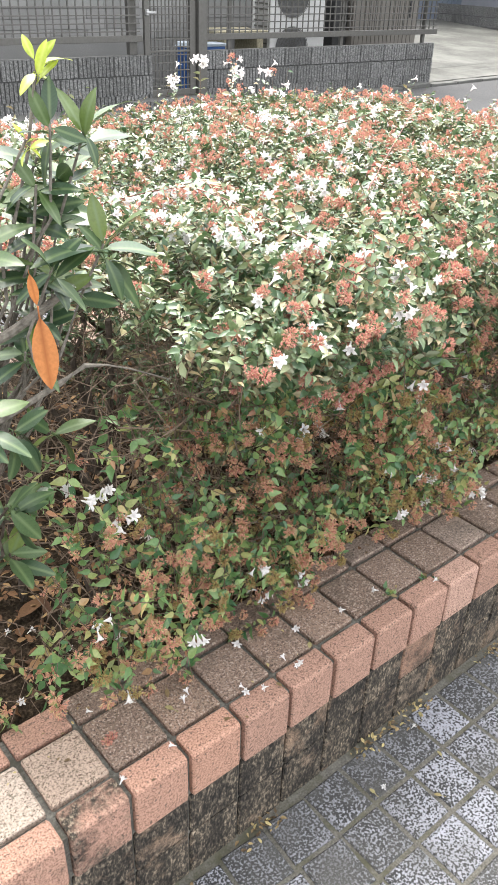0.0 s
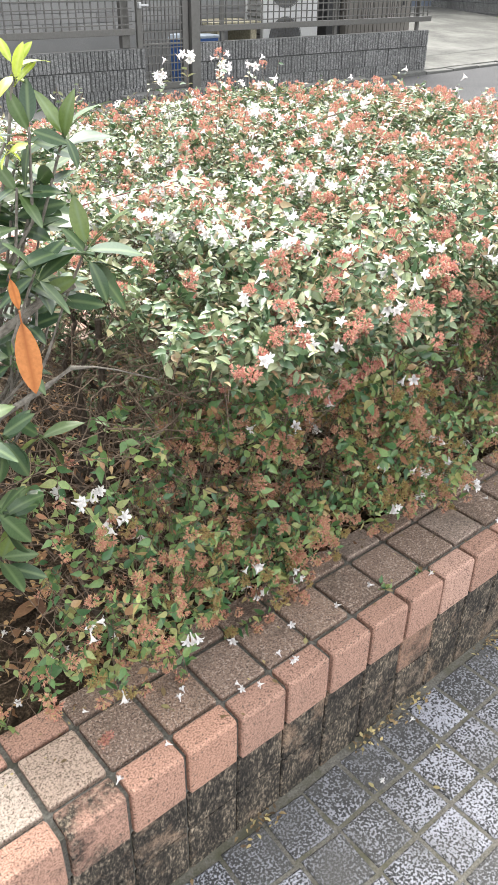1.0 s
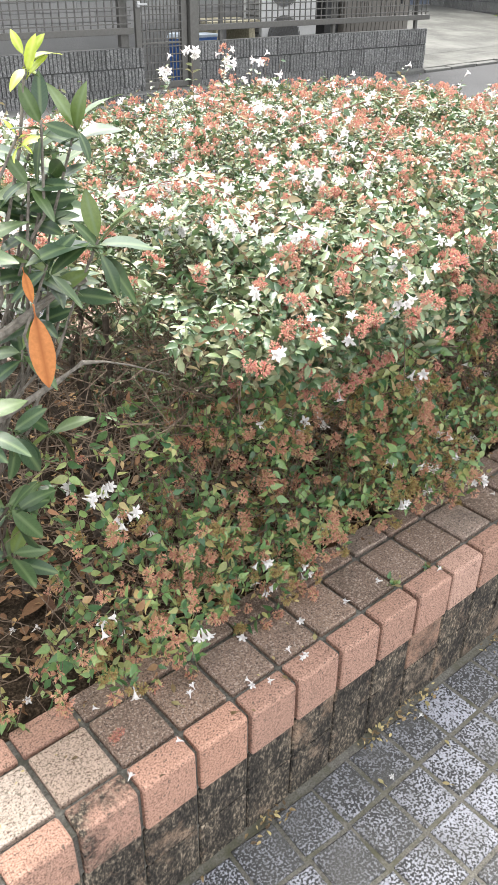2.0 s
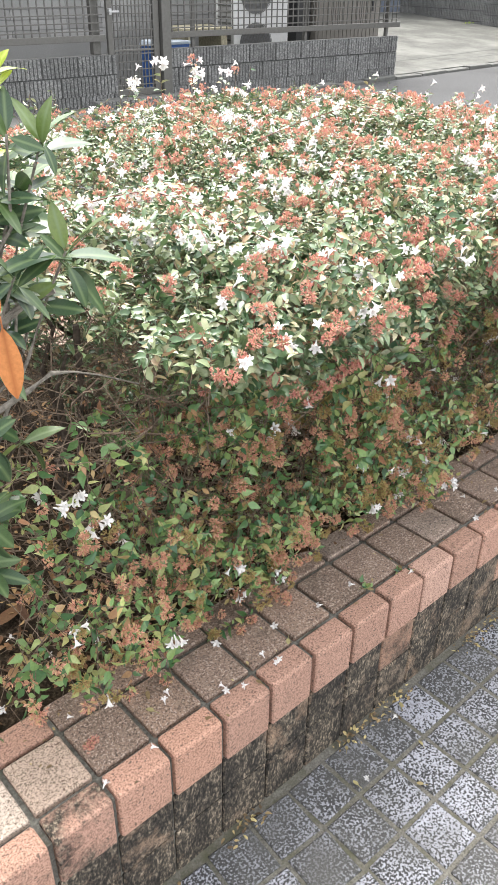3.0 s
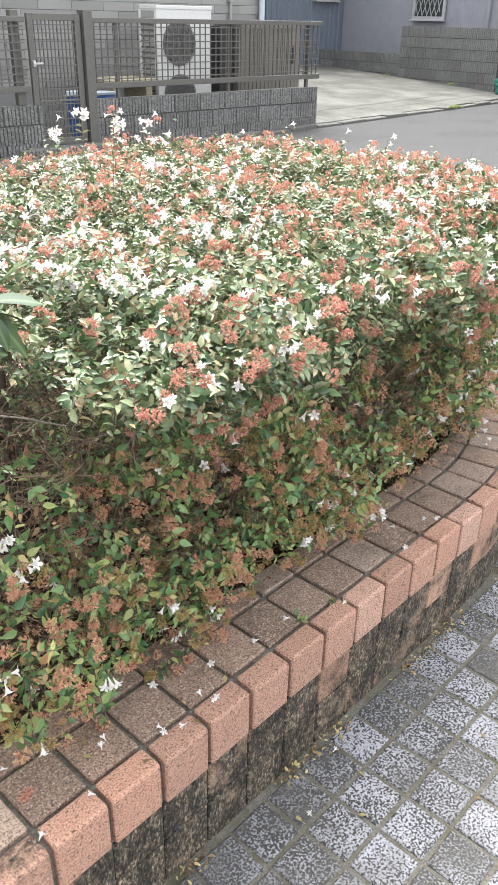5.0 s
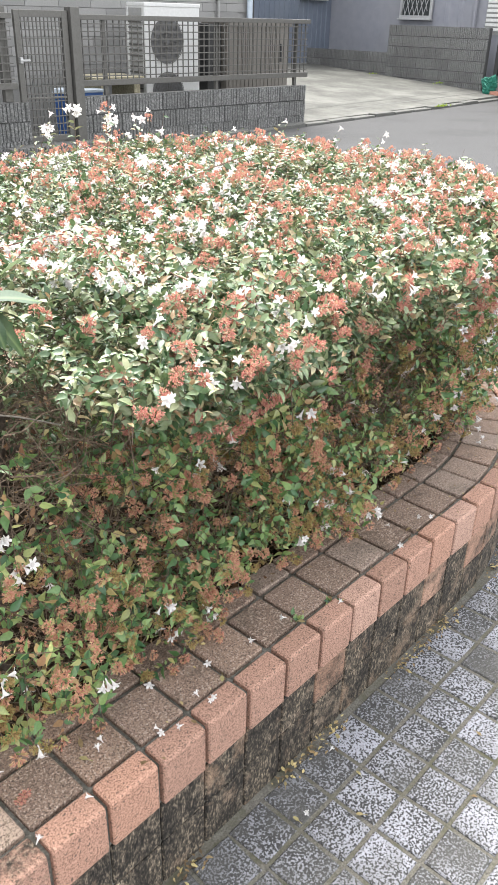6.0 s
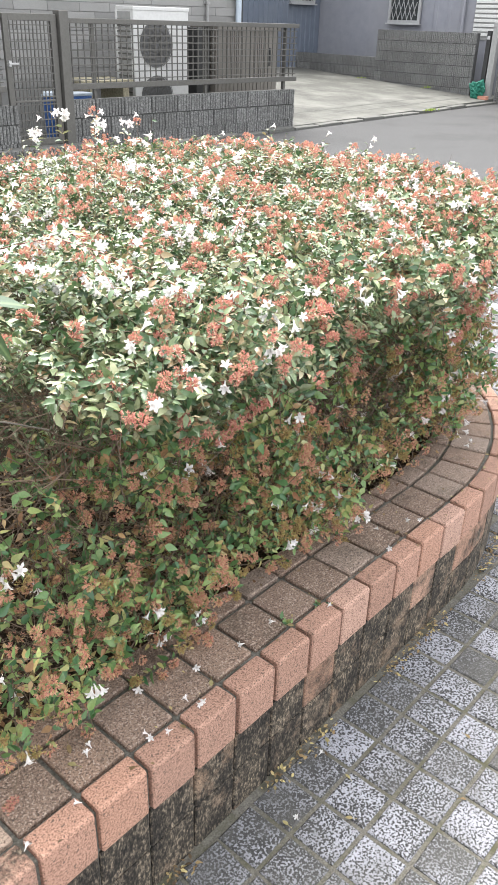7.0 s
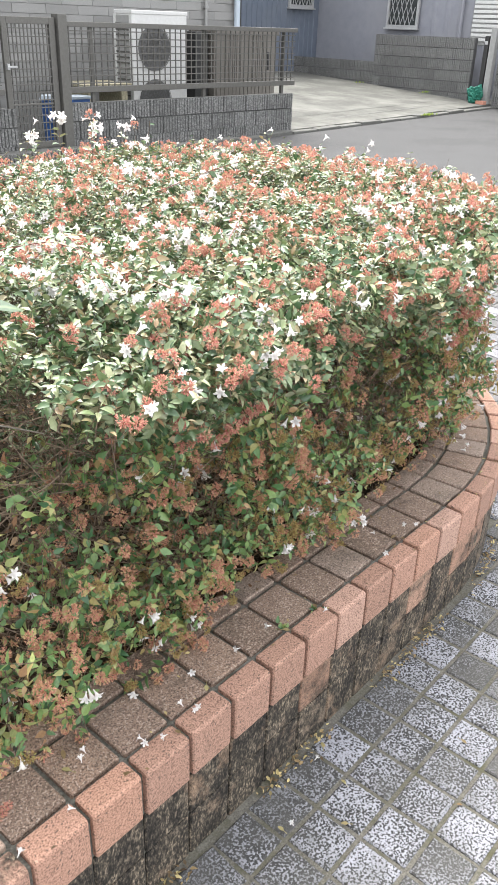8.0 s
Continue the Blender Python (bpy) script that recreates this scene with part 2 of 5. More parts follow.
def mesh_of(name, bm, mats):
    me = bpy.data.meshes.new(name)
    bm.normal_update()
    bm.to_mesh(me)
    bm.free()
    for m in mats if isinstance(mats, (list, tuple)) else (mats,):
        me.materials.append(m)
    return me


def part(name, bm, mat, parent=None, label=""):
    ob = new(name, mesh_of(name, bm, mat))
    if parent is not None:
        ob.parent = parent
    return tagged(ob, label)


def shared(name, me, parent, loc=(0, 0, 0), rot=None, scale=1.0):
    ob = new(name, me)
    ob.parent = parent
    m = rot.to_4x4() if rot is not None else Matrix.Identity(4)
    ob.matrix_basis = Matrix.Translation(loc) @ m @ Matrix.Scale(scale, 4)
    return ob


def thing(name, label, category, group="", kind=""):
    return tagged(new(name), label, category, group, kind)


def box(bm, x0, y0, z0, x1, y1, z1, bevel=0.0):
    r = bmesh.ops.create_cube(bm, size=1.0, matrix=Matrix.Translation(((x0 + x1) / 2, (y0 + y1) / 2, (z0 + z1) / 2)) @ Matrix.Diagonal((abs(x1 - x0), abs(y1 - y0), abs(z1 - z0), 1)))
    if bevel:
        es = list({e for v in r["verts"] for e in v.link_edges})
        bmesh.ops.bevel(bm, geom=es, offset=bevel, segments=2, affect="EDGES", profile=0.6)
    return bm


def boxed(x0, y0, z0, x1, y1, z1, bevel=0.0):
    return box(bmesh.new(), x0, y0, z0, x1, y1, z1, bevel)


def tube(bm, pts, radii, sides=6):
    rings = []
    for i, p in enumerate(pts):
        d = (Vector(pts[min(i + 1, len(pts) - 1)]) - Vector(pts[max(i - 1, 0)])).normalized()
        a = d.orthogonal().normalized()
        b = d.cross(a)
        rings.append([bm.verts.new(Vector(p) + float(radii[i]) * (math.cos(2 * math.pi * k / sides) * a + math.sin(2 * math.pi * k / sides) * b)) for k in range(sides)])
    for r0, r1 in zip(rings, rings[1:]):
        # match the nearest start so that rings do not twist
        k0 = min(range(sides), key=lambda k: (r1[k].co - r0[0].co).length)
        for k in range(sides):
            bm.faces.new((r0[k], r0[(k + 1) % sides], r1[(k + 1 + k0) % sides], r1[(k + k0) % sides]))
    bm.faces.new(rings[0][::-1])
    bm.faces.new(rings[-1])
    return bm


def tri_mesh(name, verts, faces, mat):
    """Many alike faces from arrays."""
    me = bpy.data.meshes.new(name)
    n = faces.shape[1]
    me.vertices.add(len(verts))
    me.vertices.foreach_set("co", verts.astype(np.float32).ravel())
    me.loops.add(faces.size)
    me.loops.foreach_set("vertex_index", faces.astype(np.int32).ravel())
    me.polygons.add(len(faces))
    me.polygons.foreach_set("loop_start", np.arange(len(faces), dtype=np.int32) * n)
    me.materials.append(mat)
    me.update(calc_edges=True)
    me.validate()
    return me


def quiet(seed):
    return np.random.default_rng(seed)

# ---- ground ----
GRID = radians(4.0)
GX, GY = 0.754, 0.602
TOP = 0.305
PLANTER_U = Vector((math.cos(GRID), math.sin(GRID), 0))
PLANTER_V = Vector((-math.sin(GRID), math.cos(GRID), 0))
EDGE = Vector((0.292, 0.677, 0))      # on the planter's outer top edge
S0, S_ARC = -1.35, 1.285             # straight front, measured from EDGE
R1, TURN1, R2 = 1.0, radians(60), 0.77
LEN1, LEN2 = R1 * TURN1, R2 * radians(120)


def rim(s, v=0.0):
    """The planter's outline: the place at arc length s on the outer edge, moved v inwards, and the heading there."""
    if s <= S_ARC:
        return EDGE + PLANTER_U * s + PLANTER_V * v, 0.0
    c1 = EDGE + PLANTER_U * S_ARC + PLANTER_V * R1
    if s <= S_ARC + LEN1:
        a = (s - S_ARC) / R1
        return c1 + (PLANTER_U * math.sin(a) - PLANTER_V * math.cos(a)) * (R1 - v), a
    c2 = c1 + (PLANTER_U * math.sin(TURN1) - PLANTER_V * math.cos(TURN1)) * (R1 - R2)
    a = TURN1 + (s - S_ARC - LEN1) / R2
    if a <= math.pi:
        return c2 + (PLANTER_U * math.sin(a) - PLANTER_V * math.cos(a)) * (R2 - v), a
    back = s - S_ARC - LEN1 - LEN2
    return c2 + PLANTER_V * (R2 - v) - PLANTER_U * back, math.pi


S_BACK = S_ARC + LEN1 + LEN2
S_END = S_BACK + 2.62

ground = tagged(part("ground", boxed(-400, -400, -0.3, 400, 400, -0.012), M_ASPHALT), "worn grey asphalt road reaching the horizon", "road", kind="structure")
pavement = tagged(part("pavement", boxed(-2.5, -2.0, -0.2, 5.2, 4.2, -0.005), M_JOINT), "square speckled grey and white paving tiles with sandy joints", "pavement", kind="structure")


def slab_tile(w, d, h, bevel, x=0.0, y=0.0, z=0.0, bm=None):
    """A tile with chamfered upper edges; its top is at z."""
    bm = bm or bmesh.new()
    lo = [bm.verts.new((x + a * w / 2, y + b * d / 2, z - h)) for a, b in ((-1, -1), (1, -1), (1, 1), (-1, 1))]
    mid = [bm.verts.new((x + a * w / 2, y + b * d / 2, z - bevel)) for a, b in ((-1, -1), (1, -1), (1, 1), (-1, 1))]
    hi = [bm.verts.new((x + a * (w / 2 - bevel), y + b * (d / 2 - bevel), z)) for a, b in ((-1, -1), (1, -1), (1, 1), (-1, 1))]
    for k in range(4):
        j = (k + 1) % 4
        bm.faces.new((lo[k], lo[j], mid[j], mid[k]))
        bm.faces.new((mid[k], mid[j], hi[j], hi[k]))
    bm.faces.new(hi)
    return bm


def planter_depth(x, y):
    """How far a place lies inside the planter's straight band (negative outside), roughly."""
    p = Vector((x, y, 0)) - EDGE
    u, v = p.dot(PLANTER_U), p.dot(PLANTER_V)
    if u < S_ARC:
        return min(v, 1.65 - v) if u > S0 else -1
    c = Vector((S_ARC, 1.0)) if v < 0.5 else Vector((S_ARC + 0.2, 0.88))
    return (1.0 if v < 0.5 else 0.77) - (Vector((u, v)) - c).length


paver_mesh = mesh_of("paver", slab_tile(0.091, 0.091, 0.02, 0.003), M_PAVER)
far_pavers = bmesh.new()
near = []
for i in range(-32, 44):
    for j in range(-38, 26):
        p = Vector((GX, GY, 0)) + PLANTER_U * (0.1 * (i + 0.5)) + PLANTER_V * (0.1 * (j + 0.5))
        if not (-2.4 < p.x < 5.1 and -1.9 < p.y < 4.1) or planter_depth(p.x, p.y) > 0.03:
            continue
        if -1 <= i < 19 and -9 <= j < 12 and len(near) < 300:
            near.append((p, i * 7 + j * 3))
        else:
            slab_tile(0.091, 0.091, 0.015, 0.003, p.x, p.y, 0.0, far_pavers)
for p, k in near:
    ob = shared("paver", paver_mesh, pavement, (p.x, p.y, 0.0015 * ((k * 37) % 7 - 3) / 3), Euler((0, 0, GRID + 0.012 * ((k * 13) % 5 - 2) / 2)).to_matrix())
tagged(part("far_pavers", far_pavers, M_FARPAVER, pavement), kind="stuff")

# ---- planter ----
planter = thing("planter", "low brick-tiled planter with a curved end and stained wall", "planter")


def band(v0, v1, z0, z1, s0=S0, s1=S_END, step=0.05):
    """A closed band that follows the outline between two depths and two heights."""
    bm = bmesh.new()
    n = int((s1 - s0) / step)
    rows = []
    for k in range(n + 1):
        s = s0 + (s1 - s0) * k / n
        rows.append([bm.verts.new((*rim(s, v)[0].xy, z)) for v, z in ((v0, z0), (v0, z1), (v1, z1), (v1, z0))])
    for a, b in zip(rows, rows[1:]):
        for k in range(4):
            j = (k + 1) % 4
            bm.faces.new((a[k], b[k], b[j], a[j]))
    bm.faces.new(rows[0])
    bm.faces.new(rows[-1][::-1])
    return bm


part("wall_core", band(0.012, 0.215, -0.1, TOP - 0.012), M_MORTAR, planter, "dark mortar core")
PITCH, GAP = 0.1045, 0.009
V1, V2, V3 = 0.052, 0.162, 0.222


def curved_tile(s, w, v0, v1, z0, z1, bevel):
    """A tile between two depths of the rim, cut to the outline, with rounded outer edges."""
    bm = bmesh.new()
    c, a = rim(s + w / 2, (v0 + v1) / 2)
    loc = Matrix.Rotation(-(a + GRID), 4, "Z") @ Matrix.Translation(-Vector((c.x, c.y, 0)))

    def at(t, v, z):
        return bm.verts.new(loc @ Vector((*rim(t, v)[0].xy, z)))
    b = bevel
    sec = [(v0 + 0.002, z0), (v0, z0 + 0.003), (v0, z1 - b), (v0 + 0.3 * b, z1 - 0.3 * b), (v0 + b, z1), (v1 - 0.003, z1), (v1, z1 - 0.003), (v1, z0)]
    cols = []
    for t, inset in ((s, 0.0028), (s + 0.0028, 0.0), (s + w - 0.0028, 0.0), (s + w, 0.0028)):
        vm, zm = (v0 + v1) / 2, (z0 + z1) / 2
        cols.append([at(t, v + inset * (1 if v < vm else -1), z + inset * (1 if z < zm else -1)) for v, z in sec])
    for p, q in zip(cols, cols[1:]):
        for k in range(len(sec)):
            j = (k + 1) % len(sec)
            bm.faces.new((p[k], p[j], q[j], q[k]))
    bm.faces.new(cols[0][::-1])
    bm.faces.new(cols[-1])
    bmesh.ops.recalc_face_normals(bm, faces=bm.faces)
    return bm, c, a


def lay(name, s, w, v0, v1, z0, z1, bevel, mat, cache, rng, jitter=1.0):
    straight = s + w < S_ARC or s > S_BACK
    key = (name, straight, s > S_BACK, round(v0, 3), round(z0, 3), mat.name)
    if straight and key in cache:
        me = cache[key]
        c, a = rim(s + w / 2, (v0 + v1) / 2)
    else:
        bm, c, a = curved_tile(s, w, v0, v1, z0, z1, bevel)
        me = mesh_of(name, bm, mat)
        if straight:
            cache[key] = me
    ob = shared(name, me, planter, (c.x, c.y, jitter * rng.uniform(-0.0015, 0.0015)), Euler((jitter * rng.uniform(-0.006, 0.006), jitter * rng.uniform(-0.006, 0.006), a + GRID + jitter * rng.uniform(-0.006, 0.006))).to_matrix())
    return ob


rng = quiet(3)
cache = {}
n_tiles = int((S_END - S0) / PITCH)
FIRST = -13 * PITCH + 0.004
for k in range(n_tiles):
    s = FIRST + k * PITCH
    if s < S0:
        continue
    w = PITCH - GAP
    pale = k in (12, 11)
    lay("edge_tile", s + GAP / 2, w, 0.0, V1 - GAP / 2, TOP - 0.1, TOP, 0.006, M_NOSESTAIN if k == 12 else M_NOSE, cache, rng)
    lay("top_tile", s + GAP / 2, w, V1 + GAP / 2, V2 - GAP / 2, TOP - 0.03, TOP - 0.0015, 0.003, M_PALE if pale else M_TOP, cache, rng)
    lay("inner_tile", s + GAP / 2, w, V2 + GAP / 2, V3, TOP - 0.05, TOP - 0.0015, 0.003, M_NOSE if pale else M_TOP, cache, rng)
    if k < 40:
        mat = M_WALLCLEAN if k in (19, 23, 25, 26, 28) else M_WALLTILE
        lay("wall_tile", s + GAP / 2 - 0.003, w + 0.006, 0.0065, 0.016, TOP - 0.2, TOP - 0.104, 0.002, mat, cache, rng, 0.4)
        lay("wall_tile", s + GAP / 2 - 0.003, w + 0.006, 0.0065, 0.016, -0.03, TOP - 0.203, 0.002, M_WALLTILE, cache, rng, 0.4)


# the straight end, out of sight beside the walker
END = Matrix((PLANTER_U, PLANTER_V, Vector((0, 0, 1)))).transposed().to_4x4()
END.translation = EDGE + PLANTER_U * S0
end_core = part("end_core", boxed(-0.006, 0.216, -0.1, 0.2, 1.434, TOP - 0.013), M_MORTAR, planter)
end_core.matrix_basis = END
end_edge = mesh_of("edge_tile", boxed(-0.02, 0.004, TOP - 0.1, 0.03, 0.099, TOP, 0.004), M_NOSE)
end_top = mesh_of("top_tile", boxed(0.039, 0.004, TOP - 0.03, 0.2, 0.099, TOP - 0.0015, 0.003), M_TOP)
end_wall = mesh_of("wall_tile", boxed(-0.016, 0.002, -0.03, -0.007, 0.101, TOP - 0.104, 0.002), M_WALLTILE)
for k in range(12):
    for name, me in (("edge_tile", end_edge), ("top_tile", end_top), ("wall_tile", end_wall)):
        ob = new(name, me)
        ob.parent = planter
        ob.matrix_basis = END @ Matrix.Translation((0, 0.217 + 0.1013 * k, 0))


def soil_sheet():
    bm = bmesh.new()
    n, m = 110, 40
    grid = []
    for i in range(n + 1):
        row = []
        for j in range(m + 1):
            u = S0 + 3.65 * i / n
            v = 0.2 + 1.25 * j / m
            p = EDGE + PLANTER_U * u + PLANTER_V * v
            d = planter_depth(p.x, p.y)
            z = 0.262 + 0.025 * noise.noise(Vector((p.x * 5, p.y * 5, 0))) + 0.012 * noise.noise(Vector((p.x * 22, p.y * 22, 3))) + 0.03 * min(1, max(0, d - 0.2) / 0.4)
            row.append(bm.verts.new((p.x, p.y, z)) if d > 0.19 else None)
        grid.append(row)
    for a, b in zip(grid, grid[1:]):
        for j in range(m):
            q = (a[j], b[j], b[j + 1], a[j + 1])
            if all(q):
                bm.faces.new(q)
    return bm


soil = tagged(part("soil", soil_sheet(), M_SOIL), "dark bare soil strewn with dead leaves in the planter", "soil", kind="structure")

# ---- hedge ----
hedge = thing("abelia_hedge", "dense flowering abelia hedge with coppery calyxes and white flowers", "hedge")
LEAF_V = np.array([(0, 0, 0), (0.0, 0.34, 0.0), (0.0, 0.7, -0.03), (0, 1.0, -0.14), (0.23, 0.32, 0.085), (0.165, 0.68, 0.045), (-0.23, 0.32, 0.085), (-0.165, 0.68, 0.045)])
LEAF_F = np.array([(0, 4, 1), (1, 4, 5), (1, 5, 2), (2, 5, 3), (0, 1, 6), (1, 7, 6), (1, 2, 7), (2, 3, 7)])


def unit(a):
    return a / np.maximum(np.linalg.norm(a, axis=-1, keepdims=True), 1e-9)


def placed(verts, faces, pos, axis, normal, size):
    """Copies of one small form: its y along axis, its z near normal."""
    y = unit(axis)
    x = unit(np.cross(y, normal))
    z = np.cross(x, y)
    v = verts[None] * size[:, None, None]
    out = pos[:, None] + v[..., 0:1] * x[:, None] + v[..., 1:2] * y[:, None] + v[..., 2:3] * z[:, None]
    f = faces[None] + (np.arange(len(pos)) * len(verts))[:, None, None]
    return out.reshape(-1, 3), f.reshape(-1, faces.shape[1])


def top_height(x, y, u, v):
    bump = np.array([noise.noise(Vector((a * 3.2, b * 3.2, 1.7))) * 0.035 + noise.noise(Vector((a * 9, b * 9, 5.1))) * 0.02 for a, b in zip(x, y)])
    ends = np.clip((u - 1.55) / 0.85, 0, 1)
    return 0.98 - 0.012 * np.clip(v / 1.4, 0, 1) + bump - 0.075 * ends**2


def front_depth(z):
    """How far the hedge's face stands back from the outer edge of the rim at a height."""
    return np.interp(z, [0.29, 0.38, 0.55, 0.72, 0.8, 0.9, 0.97, 1.02], [0.16, 0.13, 0.13, 0.155, 0.11, 0.045, 0.05, 0.12])


def shoots():
    """Tips, ways and lengths of the hedge's leafy shoots, on its top and round its face."""
    r = quiet(11)
    tips, ways, lens, kind = [], [], [], []
    u, v = r.uniform(S0 + 0.1, S_ARC + 1.3, 14000), r.uniform(0.03, 1.5, 14000)
    p = np.array(EDGE)[None] + u[:, None] * np.array(PLANTER_U) + v[:, None] * np.array(PLANTER_V)
    inside = np.array([planter_depth(a, b) for a, b in p[:, :2]])
    ok = inside > 0.04
    u, v, p, inside = u[ok][:6400], v[ok][:6400], p[ok][:6400], inside[ok][:6400]
    z = top_height(p[:, 0], p[:, 1], u, v) - 0.09 * np.clip(1 - inside / 0.16, 0, 1) ** 2
    # the hedge thins out towards the shrub: no overhang, a shallow crown, open ground below
    ok = (v > np.interp(u, [-0.6, -0.45, 0.0, 0.08, 0.15, 0.2], [0.0, 0.5, 0.5, 0.32, 0.24, 0.0])) & (r.uniform(0, 1, len(z)) < np.interp(u, [-0.5, 0.0, 0.35], [1.0, 0.6, 1.0]))
    u, v, p, inside, z = u[ok], v[ok], p[ok], inside[ok], z[ok]
    deep = r.uniform(0, 1, len(z)) < np.interp(u, [0.3, 0.7], [0.0, 0.25]) * np.interp(inside, [0.12, 0.3], [0.0, 1.0])
    z = z - np.where(deep, r.uniform(0.04, 0.14, len(z)), r.uniform(0, 0.03, len(z)))
    tips.append(np.c_[p[:, :2], z])
    mid = np.array(EDGE)[None] + np.minimum(u, S_ARC - 0.2)[:, None] * np.array(PLANTER_U) + 0.85 * np.array(PLANTER_V)
    ways.append(np.c_[r.normal(0, 0.6, (len(z), 2)), r.uniform(0.3, 1.0, len(z))] + unit(p - mid) * (0.9 * np.clip(1 - inside / 0.28, 0, 1))[:, None])
    lens.append(r.uniform(0.07, 0.13, len(z)) * np.interp(u, [0.25, 0.6], [0.6, 1.0]))
    kind.append(np.where(deep, 2, 0))
    n = 7600
    s = r.uniform(S0 + 0.1, S_ARC + 2.1, n)
    s = s[r.uniform(0, 1, n) < np.interp(s, [-0.6, -0.45, -0.15, 0.0, 0.1, 0.22, 0.4], [1.0, 0.05, 0.06, 0.26, 0.5, 0.85, 1.0])]
    n = len(s)
    z = 0.30 + 0.66 * r.uniform(0, 1, n) ** 0.85
    clump = np.array([noise.noise(Vector((a * 6, b * 8, 2.2))) + 0.5 * noise.noise(Vector((a * 15, b * 17, 6.2))) for a, b in zip(s, z)])
    keep = clump > np.interp(z, [0.3, 0.6, 0.72, 0.82, 0.9, 0.97], [-0.28, -0.2, -0.04, 0.02, -0.4, -0.7])
    keep &= z < np.interp(s, [-0.6, -0.5, -0.1, 0.05, 0.2, 0.32], [1.0, 0.7, 0.7, 0.74, 0.78, 1.0])
    s, z = s[keep], z[keep]
    z = np.where(s > S_ARC + 0.3, 0.3 + (z - 0.3) * 0.93, z)
    n = len(s)
    back = r.uniform(0, 1, n) ** 1.3 * 0.2 - 0.03
    pts, outs = [], []
    for a, b, c in zip(s, z, back):
        wob = 0.09 * noise.noise(Vector((a * 4, b * 5, 8.3)))
        # low down the face stands back from the tiles, round the end it bulges
        shift = float(np.interp(b, [0.34, 0.55], [0.035, 0.0]) * np.interp(a, [0.3, 0.8], [0.0, 1.0]) - 0.05 * np.interp(a, [S_ARC + 0.2, S_ARC + 0.6], [0.0, 1.0]) * np.interp(b, [0.5, 0.7], [0.0, 1.0]))
        q, h = rim(a, float(front_depth(b)) + c + wob + shift)
        outs.append(PLANTER_U * math.sin(h) - PLANTER_V * math.cos(h))
        pts.append((q.x, q.y, max(b, 0.315)))
    outs = np.array(outs)
    tips.append(np.array(pts))
    ways.append(outs * 0.8 + r.normal(0, 0.45, (n, 3)) + np.c_[np.zeros((n, 2)), r.uniform(-0.7, 0.25, n) + 0.6 * np.clip((z - 0.8) / 0.1, 0, 1)])
    lens.append(r.uniform(0.06, 0.12, n))
    kind.append(np.ones(n))
    n = 1900
    s = r.uniform(S_ARC + 2.1, S_END - 0.25, n)
    z = 0.36 + 0.58 * r.uniform(0, 1, n) ** 0.85
    # at the back the hedge is bare below beside the shrub
    bare = np.array([0.25 < (rim(a, 0.1)[0] - EDGE).dot(PLANTER_U) < 1.15 for a in s])
    z = np.where(bare, 0.66 + (z - 0.36) * 0.48, z)
    pts, outs = [], []
    for a, b in zip(s, z):
        q, h = rim(a, float(front_depth(b)) + 0.05 * noise.noise(Vector((a * 4, b * 5, 8.3))))
        outs.append(PLANTER_U * math.sin(h) - PLANTER_V * math.cos(h))
        pts.append((q.x, q.y, b))
    tips.append(np.array(pts))
    ways.append(np.array(outs) * 0.8 + r.normal(0, 0.45, (n, 3)))
    lens.append(r.uniform(0.06, 0.12, n))
    kind.append(np.full(n, 4))
    # sparse foliage inside the hedge, added to block sky light and darken the gaps
    n = 5200
    u, v = r.uniform(0.35, S_ARC + 0.9, n), r.uniform(0.3, 1.1, n)
    q = np.array(EDGE)[None] + u[:, None] * np.array(PLANTER_U) + v[:, None] * np.array(PLANTER_V)
    ok = np.array([planter_depth(a, b) > 0.3 for a, b in q[:, :2]])
    m = int(ok.sum())
    tips.append(np.c_[q[ok][:, :2], r.uniform(0.5, 0.86, m)])
    ways.append(r.normal(0, 0.6, (m, 3)) + [0, -0.4, 0.2])
    lens.append(r.uniform(0.07, 0.12, m))
    kind.append(np.full(m, 2))
    # tall shoots that stand above the rest
    tall = np.array([(0.94, 1.6, 1.125), (1.01, 1.6, 1.16), (0.965, 1.63, 1.13), (1.095, 1.6, 1.15), (1.115, 1.63, 1.125), (1.195, 1.6, 1.13), (1.21, 1.58, 1.095), (1.66, 1.6, 1.085), (1.97, 1.66, 1.03), (2.05, 1.6, 1.005), (2.09, 1.58, 1.02), (2.2, 1.5, 0.99), (2.3, 1.42, 0.955), (2.36, 1.36, 0.945)])
    tips.append(tall)
    ways.append(np.c_[r.normal(0, 0.25, (len(tall), 2)), np.ones(len(tall))])
    lens.append(np.full(len(tall), 0.15))
    kind.append(np.full(len(tall), 3))
    # thin shoots with few leaves along the far edge and round the end
    n = 90
    a = r.uniform(S_ARC + 0.75, S_BACK + 0.7, n)
    q = np.array([rim(float(b), float(c))[0] for b, c in zip(a, r.uniform(0.02, 0.5, n))])
    uu = (q - np.array(EDGE)) @ np.array(PLANTER_U)
    tips.append(np.c_[q[:, :2], top_height(q[:, 0], q[:, 1], uu, np.full(n, 1.2)) + r.uniform(-0.02, 0.045, n)])
    ways.append(np.c_[r.normal(0, 0.5, (n, 2)), np.ones(n)])
    lens.append(r.uniform(0.1, 0.16, n))
    kind.append(np.full(n, 5))
    return np.concatenate(tips), unit(np.concatenate(ways)), np.concatenate(lens), np.concatenate(kind)


TIPS, WAYS, LENS, KIND = shoots()
SAG = np.where((KIND == 1) | (KIND == 4), -0.05, np.where(KIND == 3, 0.1, 0.3))
FACE = (KIND == 1)[:, None]
